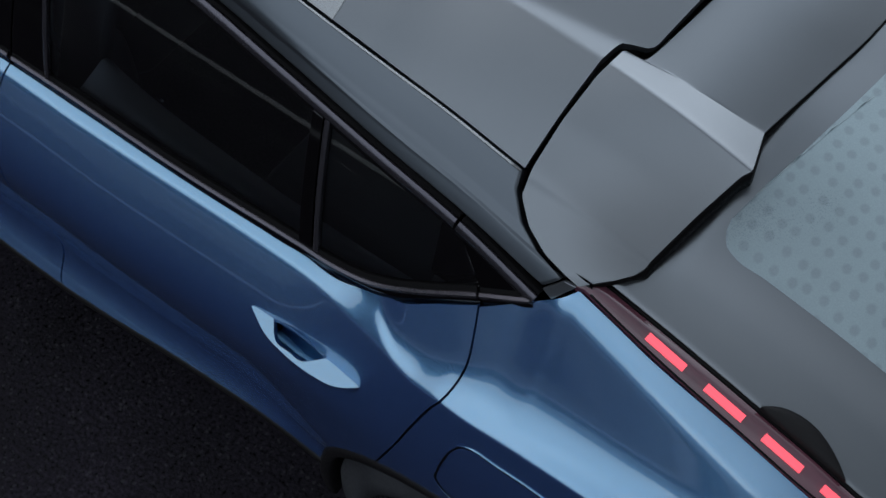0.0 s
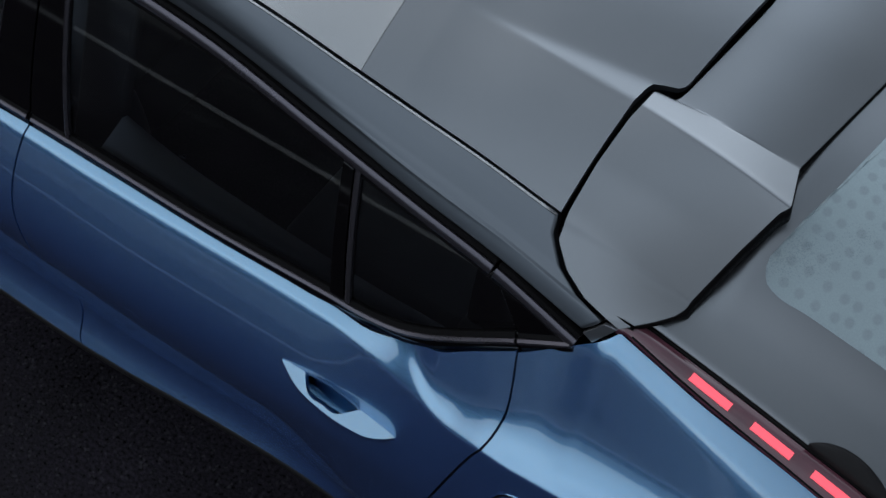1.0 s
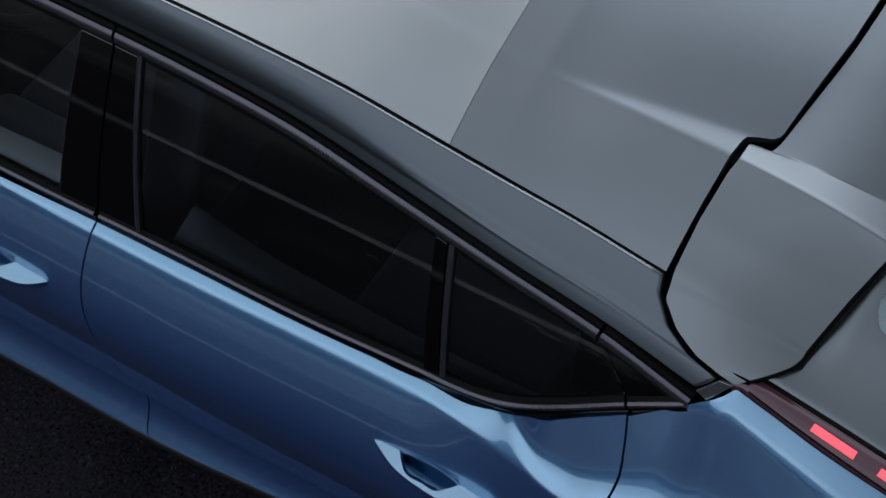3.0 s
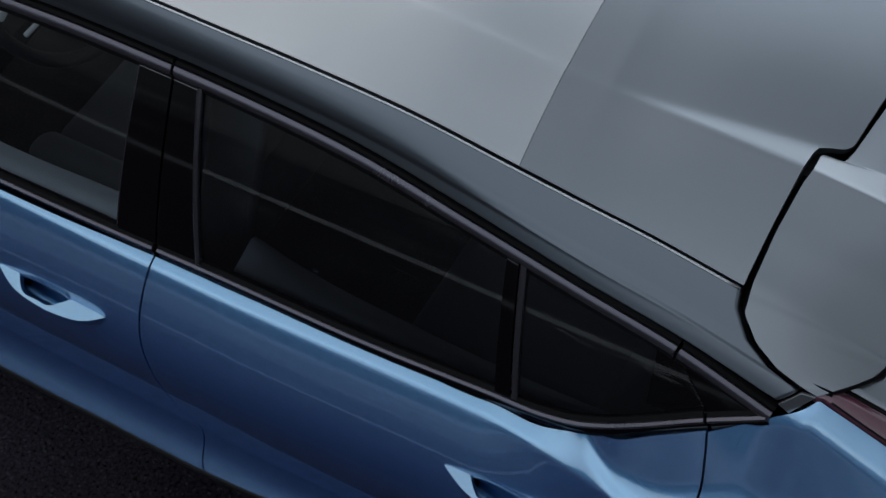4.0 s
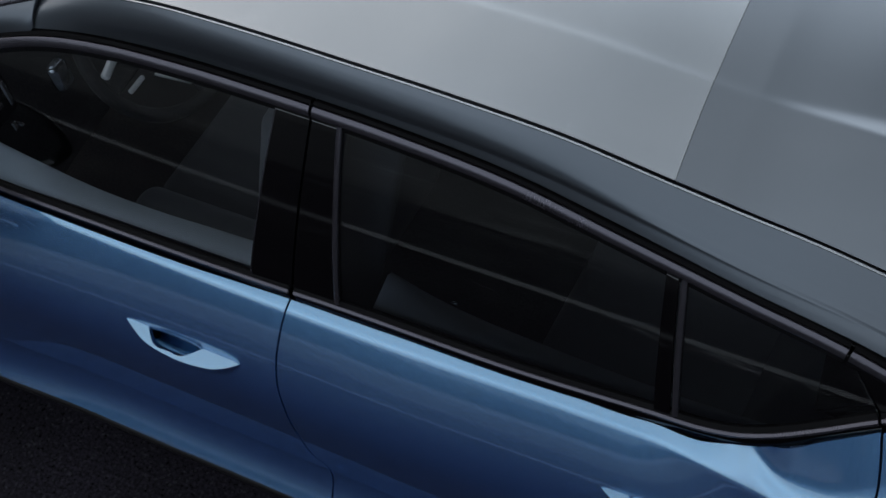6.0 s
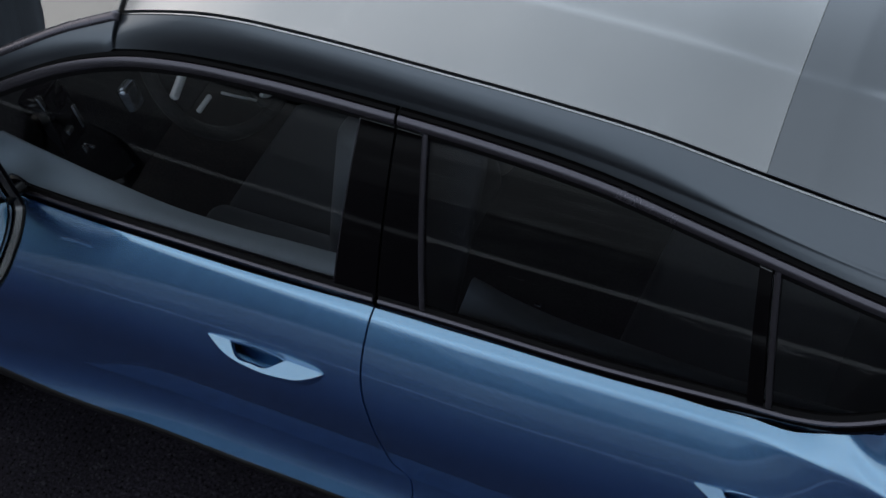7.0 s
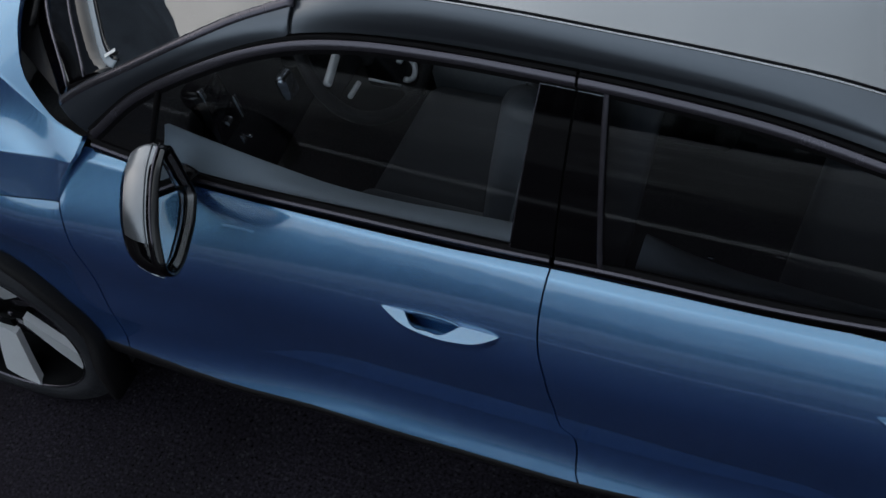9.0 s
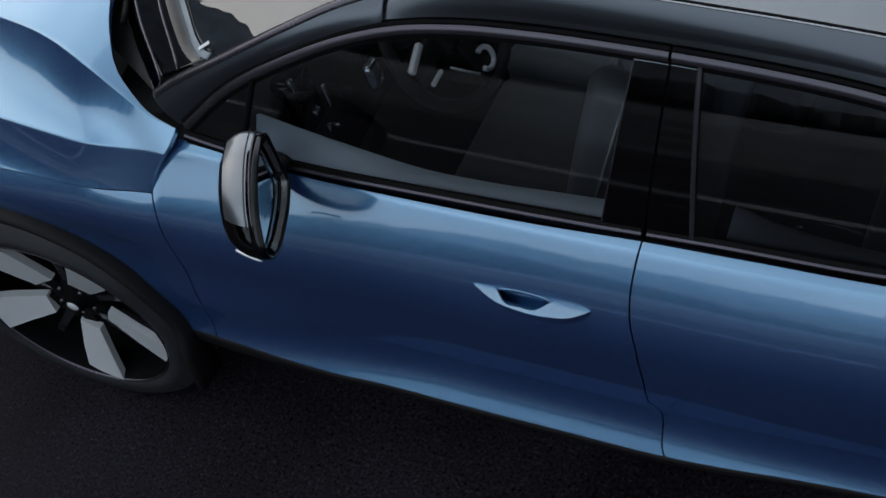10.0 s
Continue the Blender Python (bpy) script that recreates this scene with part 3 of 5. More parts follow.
def hills():
    """Wooded hills far off; the haze of distance is put into their pale colour."""
    n, r, rnd = 1400, 420, random.Random(9)
    v, f = [], []
    for i in range(n):
        a = 2 * math.pi * i / n
        up = 8.0 + 1.2 * noise.noise((2.5 * math.cos(a), 2.5 * math.sin(a), 0)) + 1.1 * noise.noise((11 * math.cos(a), 11 * math.sin(a), 3)) + .45 * noise.noise((60 * math.cos(a), 60 * math.sin(a), 5)) + rnd.uniform(-.12, .12)
        up += 8.5 * max(0, math.cos(a - 2.98))**30
        for q, d in ((0, 0), (.5, 20), (.85, 45), (1.0, 80)):
            v.append(((r + d) * math.cos(a), (r + d) * math.sin(a), q * (r + d) * math.tan(radians(up))))
    for i in range(n):
        j = (i + 1) % n
        f += [(4 * i + k, 4 * j + k, 4 * j + k + 1, 4 * i + k + 1) for k in range(3)]
    tagged(part("distant_hills", v, f, HILLS, None), "wooded hills coloured pale for haze, far beyond the field", "hills", kind="structure")


ground()
chips()
treeline()
hills()

# ---- the car ----
car = tagged(new("car"), "blue fastback car with a grey roof, parked on asphalt", "car")
car.location = (0, 0, 0)
NEAR, UP = (0, -1, 0), (0, 0, 1)

# shut lines on the flank, as (x, z)
FRONT_SEAM = [(-1.092, .462), (-1.091, .51), (-1.090, .606), (-1.080, .76), (-1.085, .870), (-1.092, .919), (-1.075, .966), (-1.032, 1.011)]
MID_SEAM = [(-.012, .422), (-.018, .433), (-.020, .46), (-.018, .495), (-.021, .532), (-.036, .558), (-.033, .61), (-.024, .68), (-.020, .74), (-.016, .81), (-.021, .872), (-.021, .915), (-.015, .967), (-.007, 1.007)]
REAR_SEAM = [(.8025, .682), (.863, .840), (.896, .932), (.931, 1.018), (.943, 1.041), (.9495, 1.073), (.9435, 1.120), (.935, 1.156)]
PAINT_TOP = [(-1.032, 1.011), (-.93, 1.006), (-.75, 1.001), (-.47, 1.001), (-.22, 1.003), (-.007, 1.007), (.22, 1.008), (.42, 1.009), (.61, 1.009), (.70, 1.017), (.753, 1.037), (.790, 1.059), (.825, 1.079), (.862, 1.107), (.935, 1.156)]
FRONT_HUB, REAR_HUB, WHEEL_Z = -1.589, 1.03, .369
ARCH, REAR_ARCH = .415, .387


def cut(c, x0, x1, n=60):
    """The stretch of a curve between two x."""
    c = spl(c, 400)
    c = c[(c[:, 0] >= x0 - 1e-6) & (c[:, 0] <= x1 + 1e-6)]
    return polyline(c, n)


def nudged(c, dx):
    c = np.array(c, float).copy()
    c[:, 0] += dx
    return c


def arch(hub, a0, a1, r=ARCH, n=40):
    a = np.radians(np.linspace(a0, a1, n))
    return np.c_[hub + r * np.cos(a), WHEEL_Z + r * np.sin(a)]


def panel(name, bottom, top, left, right, parent, mat=BLUE, label="", nu=70, nv=60, depth=.02, grip=None):
    """A piece of the flank; grip: x0, x1, z0, dz of a handle, behind which the skin is cut open."""
    g = tfi(bottom, top, left, right, nu, nv)
    p = np.stack([g[..., 0], side(g[..., 0], g[..., 1]), g[..., 1]], 2)
    v, f = sheet(p, NEAR, depth)
    if grip:
        c = np.array([v[list(q)].mean(0) for q in f])
        t = (c[:, 0] - grip[0]) / (grip[1] - grip[0])
        zc = c[:, 2] - grip[2] - grip[3] * t
        dome = np.sin(np.pi * np.clip((t - .20) / .485, 0, 1))**.45
        f = [q for q, a, b, h in zip(f, t, zc, dome) if not (.205 < a < .68 and -.030 < b < .0045 * h - .001)]
    return both(name, v, f, mat, parent, label=label, sharp=True)


GAP = .0019
FRONT_GRIP, REAR_GRIP = (-.334, -.096, .879, -.004), (.562, .787, .899, .009)
mid = spl(MID_SEAM, 80)
fseam, rseam = spl(FRONT_SEAM, 80), spl(REAR_SEAM, 60)
SILL = [(-1.092, .462), (-1.012, .455), (-.939, .446), (-.794, .432), (-.66, .427), (-.512, .420), (-.242, .420), (-.010, .422), (.10, .428), (.24, .438), (.38, .444), (.52, .447), (.59, .447), (.6505, .445)]
door_f = panel("front_door", cut(SILL, -1.092, -.010), cut(PAINT_TOP, -1.032, -.007), nudged(fseam, GAP), nudged(mid, -GAP), car, label="blue front door with a hollowed lower edge", nu=240, nv=170, grip=FRONT_GRIP)
rear_edge = np.r_[arch(REAR_HUB, 168.7, 126.6, REAR_ARCH, 44), rseam[1:]]
door_r = panel("rear_door", cut(SILL, -.010, .6505), cut(PAINT_TOP, -.007, .935), nudged(mid, GAP), nudged(polyline(rear_edge, 200), -GAP), car, label="blue rear door that rises into the haunch", nu=220, nv=220, grip=REAR_GRIP)
LAMP_OUT = [(1.056, 1.250), (1.166, 1.222), (1.31, 1.190), (1.42, 1.164), (1.6, 1.115), (1.80, 1.05)]
quarter_top = np.r_[spl([(.935, 1.156), (.97, 1.182), (1.011, 1.213), (1.056, 1.250)], 30), spl(LAMP_OUT, 60)[1:]]
quarter = panel("rear_quarter_panel", np.r_[arch(REAR_HUB, 126.0, 8, REAR_ARCH, 60), [(1.80, .42)]], quarter_top, nudged(rseam, GAP), polyline([(1.80, .42), (1.80, 1.05)], 30), car,
                label="blue rear quarter panel with a sharp haunch", nu=170, nv=190, depth=.006)
HOOD_LINE = [(-2.32, .80), (-2.1, .865), (-1.8, .902), (-1.5, .911), (-1.090, .914)]
fender = panel("front_fender", np.r_[[(-2.32, .45)], arch(FRONT_HUB, 172, 12, .415, 70), polyline([(-1.170, .470), (-1.092, .462)], 8)], spl(HOOD_LINE, 70), polyline([(-2.32, .45), (-2.32, .80)], 20),
               nudged(cut(np.array(FRONT_SEAM)[:, ::-1], .462, .914, 60)[:, ::-1], -GAP), car, label="blue front fender over the wheel", nu=100, nv=70, depth=.006)


# fuel flap: a shallow plate outlined by a groove
def flap():
    c = spl([(.955, .801), (.942, .819), (.946, .863), (.957, .908), (.971, .950), (.985, .973), (.999, .983), (1.048, .987), (1.105, .990), (1.145, .985), (1.163, .955), (1.163, .88), (1.147, .82), (1.10, .796), (1.01, .790), (.972, .792), (.955, .801)], 90)[:-1]
    o = np.array([(0, -1, .12)] * len(c))
    groove = sweep(on_side(c, .0006), o, [(-.0016, -.003), (.0016, -.003), (.0016, .0004), (-.0016, .0004)], closed=True)
    part("fuel_flap_groove", *groove, RUBBER, quarter[0])
    part("fuel_flap_edge", *sweep(on_side(nudged(c, 0) + (c - c.mean(0)) * .022, .0004), o, [(-.0008, -.002), (.0008, -.002), (.0008, .0012), (-.0008, .0012)], closed=True), BLUE, quarter[0])


flap()


# dark shell behind the shut lines
def shell():
    xs = np.linspace(-2.25, 1.75, 90)
    zs = np.linspace(.30, 1.0, 30)
    g = np.stack(np.meshgrid(xs, zs, indexing="ij"), 2)
    p = np.stack([g[..., 0], side(g[..., 0], g[..., 1]) + .030, g[..., 1]], 2)
    idx = np.arange(90 * 30).reshape(90, 30)
    f = []
    for i in range(89):
        for j in range(29):
            cx, cz = xs[i], zs[j]
            if (cz < .86 or cx > -1.0) and cz > np.interp(cx, np.array(SILL)[:, 0], np.array(SILL)[:, 1]) + .012 and min(math.hypot(cx - FRONT_HUB, cz - WHEEL_Z) - ARCH, math.hypot(cx - REAR_HUB, cz - WHEEL_Z) - REAR_ARCH) > .03:
                f.append((idx[i, j], idx[i + 1, j], idx[i + 1, j + 1], idx[i, j + 1]))
    both("inner_shell", p.reshape(-1, 3), f, CABIN, car)
    # wheel housings
    for hub, rad in ((FRONT_HUB, ARCH), (REAR_HUB, REAR_ARCH)):
        a = np.radians(np.linspace(-8, 188, 40))
        v = [(hub + (rad + .018) * math.cos(q), y, WHEEL_Z + (rad + .018) * math.sin(q)) for q in a for y in (-.925, -.62)]
        f = [(2 * i, 2 * i + 2, 2 * i + 3, 2 * i + 1) for i in range(39)]
        n = len(v)
        v += [(hub, -.62, WHEEL_Z)]
        f += [(2 * i + 1, 2 * i + 3, n) for i in range(39)]
        both("wheel_housing", v, f, CABIN, car)
        lip = np.c_[hub + (rad - .006) * np.cos(a), np.zeros(40), WHEEL_Z + (rad - .006) * np.sin(a)]
        lip[:, 1] = side(lip[:, 0], np.maximum(lip[:, 2], .40))
        # the front lip is widened to stand in for the shade on the tyre's top
        edge = [(-.034, -.05), (.004, -.05), (.0075, -.0005), (.005, .010), (-.008, .030), (-.026, .034), (-.034, .020)] if hub < 0 else [(-.018, -.05), (.004, -.05), (.0075, -.0005), (.005, .003), (-.012, .004), (-.018, .0)]
        both("arch_lip", *sweep(lip, NEAR, edge), CLADDING, car, label="black plastic arch lip, widened at the front wheel to stand in for shade")
    # sill cladding below the doors
    c = spl([(-1.175, .472)] + SILL, 90)
    deep = 1 + .9 * sm(-.80, -1.09, c[:, 0])
    g = np.stack([np.c_[c[:, 0], side(c[:, 0], c[:, 1]) + o, c[:, 1] - d * deep] for o, d in ((.010, -.004), (.006, .0005), (.000, .0015), (-.003, .004), (-.005, .014), (-.003, .022), (.006, .030), (.030, .038), (.085, .056), (.30, .086))], 1)
    both("sill_cladding", *sheet(g, NEAR, 0), CLADDING, car, label="black plastic sill cladding")
    # floor of the car
    part("underbody", *round_box((3.9, 1.45, .12), (-.25, 0, .26), .04), CABIN, car)


shell()

# ---- side glass and its trim ----
BAND = [(-1.010, 1.046), (-.866, 1.163), (-.718, 1.242), (-.586, 1.297), (-.464, 1.331), (-.35, 1.347), (-.2, 1.3545), (0, 1.354), (.19, 1.348), (.376, 1.334), (.557, 1.305), (.729, 1.276), (.877, 1.252), (1.014, 1.217)]
BELT = [(-1.005, 1.036), (-.93, 1.027), (-.77, 1.018), (-.4, 1.023), (-.09, 1.030), (.09, 1.036), (.413, 1.041), (.62, 1.055), (.70, 1.060), (.745, 1.070), (.793, 1.091), (.839, 1.118), (.918, 1.168), (1.0, 1.214)]
band, belt = spl(BAND, 160), spl(BELT, 160)
FRAME = [(-.0165, -.004), (0, -.004), (.0005, .004), (-.004, .0065), (-.012, .0065), (-.0165, .004)]
for x0, x1, who in ((-1.0, .0472, door_f), (.0485, .8735, door_r), (.8745, 1.0135, quarter)):
    c = cut(BAND, x0, x1, 90)
    v, f = sweep(on_glass(c), glass_out(c), FRAME)
    for m, o in enumerate(who):
        part("window_frame", v, f, SATIN_TRIM, o, label="dark satin metal window frame", mirror=bool(m), sharp=True)
    # rubber lip outside the frame
    v, f = sweep(on_glass(c), glass_out(c), [(.0015, -.012), (.0090, -.012), (.0085, .001), (.0025, .0015)])
    for m, o in enumerate(who):
        part("roof_seal", v, f, RUBBER, o, mirror=bool(m), sharp=True)
    # inner rubber lip along the glass
    v, f = sweep(on_glass(c), glass_out(c), [(-.0255, -.006), (-.0170, -.006), (-.0170, .0025), (-.0255, -.0005)])
    for m, o in enumerate(who):
        part("glass_seal", v, f, RUBBER, o, mirror=bool(m), sharp=True)
for x0, x1, who in ((-1.0, -.0015, door_f), (.0015, .924, door_r), (.928, 1.0, quarter)):
    c = cut(BELT, x0, x1, 90)
    for m, o in enumerate(who):
        v, f = sweep(on_glass(c), glass_out(c), [(-.0125, -.004), (-.0020, -.004), (-.0030, .0055), (-.0065, .0085), (-.0105, .0075), (-.0125, .003)])
        part("belt_trim", v, f, SATIN_TRIM, o, label="dark satin metal strip below the glass", mirror=bool(m), sharp=True)
        v, f = sweep(on_glass(c), glass_out(c), [(-.0290, -.010), (-.0120, -.010), (-.0125, .004), (-.020, .0030), (-.0290, .0005)])
        part("belt_seal", v, f, GLOSS_BLACK, o, mirror=bool(m), sharp=True)
        v, f = sweep(on_glass(c), glass_out(c), [(-.0022, -.006), (.0050, -.006), (.0045, .0005), (-.0022, .0035)])
        part("glass_wiper", v, f, RUBBER, o, mirror=bool(m), sharp=True)


def band_z(x):
    return np.interp(x, band[:, 0], band[:, 1])


def belt_z(x):
    return np.interp(x, belt[:, 0], belt[:, 1])


def side_pane(name, x0b, x1b, x0t, x1t, mat, parent, label, lift=-.004, low=.0, top=-.012, depth=.004):
    """Glass or a black plate between belt and frame, with slanted ends."""
    ub = np.linspace(x0b, x1b, 50)
    ut = np.linspace(x0t, x1t, 50)
    b, t = np.c_[ub, belt_z(ub) + low], np.c_[ut, band_z(ut) + top]
    g = tfi(b, t, polyline([b[0], t[0]], 20), polyline([b[-1], t[-1]], 20), 40, 16)
    p = np.stack([g[..., 0], glass(g[..., 0], g[..., 1]) - lift, g[..., 1]], 2)
    obs = []
    for m, o in enumerate(parent):
        ob = part(name, *sheet(p, NEAR, depth), mat, o, label=label, mirror=bool(m))
        if mat is WINDOW:
            ob.visible_shadow = False
        obs.append(ob)
    return obs


side_pane("door_glass", -.855, -.080, -.79, -.012, WINDOW, door_f, "clear tinted front side glass", lift=-.002)
side_pane("corner_glass", -.99, -.862, -.93, -.80, DARK_WINDOW, door_f, "small dark fixed corner glass", lift=-.002)
side_pane("pillar_cover", -.082, -.0022, -.015, .0455, GLOSS_BLACK, door_f, "gloss black pillar cover", lift=.0015, top=-.0155)
side_pane("pillar_cover", .0022, .082, .0500, .096, GLOSS_BLACK, door_r, "gloss black pillar cover", lift=.0015, top=-.0155)
side_pane("door_glass", .088, .632, .102, .628, DARK_WINDOW, door_r, "dark privacy glass in the rear door", lift=-.002)
side_pane("quarter_glass", .650, .925, .640, .872, DARK_WINDOW, door_r, "dark fixed rear quarter glass", lift=-.002)
side_pane("corner_plate", .930, .998, .878, 1.005, GLOSS_BLACK, quarter, "gloss black triangular corner plate", lift=.001, top=-.014)
side_pane("divider", .622, .646, .616, .634, GLOSS_BLACK, door_r, "black bar between the rear glasses", lift=.0035, top=-.012)
for name, xb, xt, who in (("divider_strip", .6545, .6425, door_r), ("front_channel", .086, .0975, door_r), ("corner_post", -.858, -.795, door_f)):
    c = polyline([(xb, float(belt_z(xb))), (xt, float(band_z(xt)) - .015)], 24)
    v, f = sweep(on_glass(c), glass_out(c), [(-.0045, -.004), (.0045, -.004), (.0045, .004), (.002, .0055), (-.002, .0055), (-.0045, .004)])
    for m, o in enumerate(who):
        part(name, v, f, SATIN_TRIM if name != "corner_post" else RUBBER, o, mirror=bool(m), sharp=True)

# added bright strips imitate the lit edges round the pillar covers and the divider
for name, a, b, who in (("cover_edge_glint", -.014, .0445, door_f), ("cover_edge_glint", .0505, .095, door_r), ("divider_edge_glint", .617, .634, door_r)):
    q = np.linspace(a, b, 12)
    c = np.c_[q, band_z(q) - .0190]
    v, f = sweep(on_glass(c), glass_out(c), [(-.0008, -.002), (.0008, -.002), (.0008, .0034), (-.0008, .0034)])
    for m, o in enumerate(who):
        part(name, v, f, CHROME, o, mirror=bool(m), sharp=True, label="thin chrome strip that imitates the pillar cover's lit edge")
c = polyline([(-.0815, float(belt_z(-.08))), (-.0145, float(band_z(-.0145)) - .018)], 24)
for m, o in enumerate(door_f):
    part("cover_edge_glint", *sweep(on_glass(c), glass_out(c), [(-.0010, -.003), (.0010, -.003), (.0010, .0022), (-.0010, .0022)]), SATIN_TRIM, o, mirror=bool(m), sharp=True)

c = polyline([(0, float(belt_z(0))), (.047, float(band_z(.047)))], 20)
both("pillar_seal", *sweep(on_glass(c, -.007), glass_out(c), [(-.009, -.004), (.009, -.004), (.009, .002), (-.009, .002)]), RUBBER, car)

# ---- roof, pillars, windscreen, bonnet ----
CANT = [(-.49, 1.335), (-.40, 1.350), (-.245, 1.362), (-.02, 1.363), (.178, 1.357), (.37, 1.343), (.55, 1.315), (.723, 1.284), (.889, 1.258), (.96, 1.2425), (.99, 1.2355), (1.0088, 1.2319)]
low = spl(CANT, 140)
low3 = np.c_[low[:, 0], glass(low[:, 0], low[:, 1]) + .004, low[:, 1]]
sx = np.linspace(-.488, .921, 140)
up3 = np.c_[sx, seam_y(sx) - .003, seam_z(sx) - .001]
rear_cut = np.r_[polyline([(1.0088, -.7807, 1.2319), (1.0205, -.7740, 1.2410), (1.029, -.7675, 1.2490)], 7)[:-1],
                 polyline([(1.029, -.7675, 1.2490), (1.0190, -.7650, 1.2525), (.984, -.7570, 1.2600), (.950, -.7435, 1.2775), (.9255, -.7225, 1.3055), (.921, -.7045, 1.326)], 54)]


def rail():
    g = tfi(low3, up3, polyline([low3[0], up3[0]], 20), rear_cut, 110, 48)
    v = steps(48)
    bulge = (np.sin(np.pi * v) * .008)[None, :] * (np.clip(np.linspace(1.2, .2, g.shape[0]), 0, 1) * (.75 + .25 * sm(0, .15, np.linspace(0, 1, g.shape[0]))))[:, None]
    g = g + bulge[..., None] * np.array([0, -.78, .62])
    both("roof_rail", *sheet(g, (0, -.7, .7), .02), RAIL, car, label="roof side rail, its grey paint darkened for dim reflections")


rail()


def corner_backing():
    """A dark plate behind the joint of rail, corner plate and quarter panel."""
    X, Z = np.meshgrid(np.linspace(.84, 1.07, 12), np.linspace(1.13, 1.262, 10), indexing="ij")
    both("corner_backing", *sheet(np.stack([X, glass(X, Z) + .016, Z], 2), NEAR, 0), GLOSS_BLACK, car)


corner_backing()


def rail_tip():
    """The small grey end piece between roof rail, lamp and quarter panel."""
    c = [np.array(q) for q in ((1.027, -.7860, 1.2220), (1.0523, -.7689, 1.2536), (1.035, -.7709, 1.2533), (1.0117, -.7841, 1.2298))]
    g = tfi(polyline(c[:2], 12), polyline([c[3], c[2]], 12), polyline([c[0], c[3]], 8), polyline([c[1], c[2]], 8), 12, 8)
    both("rail_end", *sheet(g, NEAR, .006), GREY, car, label="small grey end piece of the roof rail")


rail_tip()
SHIELD_EDGE = [(-1.060, -.806, 1.110), (-1.0, -.800, 1.150), (-.85, -.777, 1.230), (-.70, -.744, 1.303), (-.60, -.716, 1.344), (-.49, -.688, 1.378)]


def pillar():
    c = cut(BAND, -1.01, -.49, 60)
    low_c = np.c_[c[:, 0], glass(c[:, 0], c[:, 1]) + .002, c[:, 1] + .004]
    top_c = spl([(x, y - .008, z - .004) for x, y, z in SHIELD_EDGE], 60)
    low_c[-1] = low3[0]
    g = tfi(low_c, top_c, polyline([low_c[0], top_c[0]], 20), polyline([low_c[-1], top_c[-1]], 20), 60, 20)
    v = steps(20)
    g = g + (np.sin(np.pi * v) * .006)[None, :, None] * np.array([-.1, -.9, .3])
    both("windscreen_pillar", *sheet(g, (0, -.7, .7), .012), RAIL, car, label="windscreen pillar in the rail's darkened grey paint")
    e = spl(SHIELD_EDGE, 60)
    both("windscreen_seal", *sweep(e, (-.35, -.55, .75), [(-.012, -.01), (.004, -.01), (.004, .0035), (-.004, .0045), (-.012, .002)]), SATIN_TRIM, car, label="dark trim strip along the windscreen")


pillar()


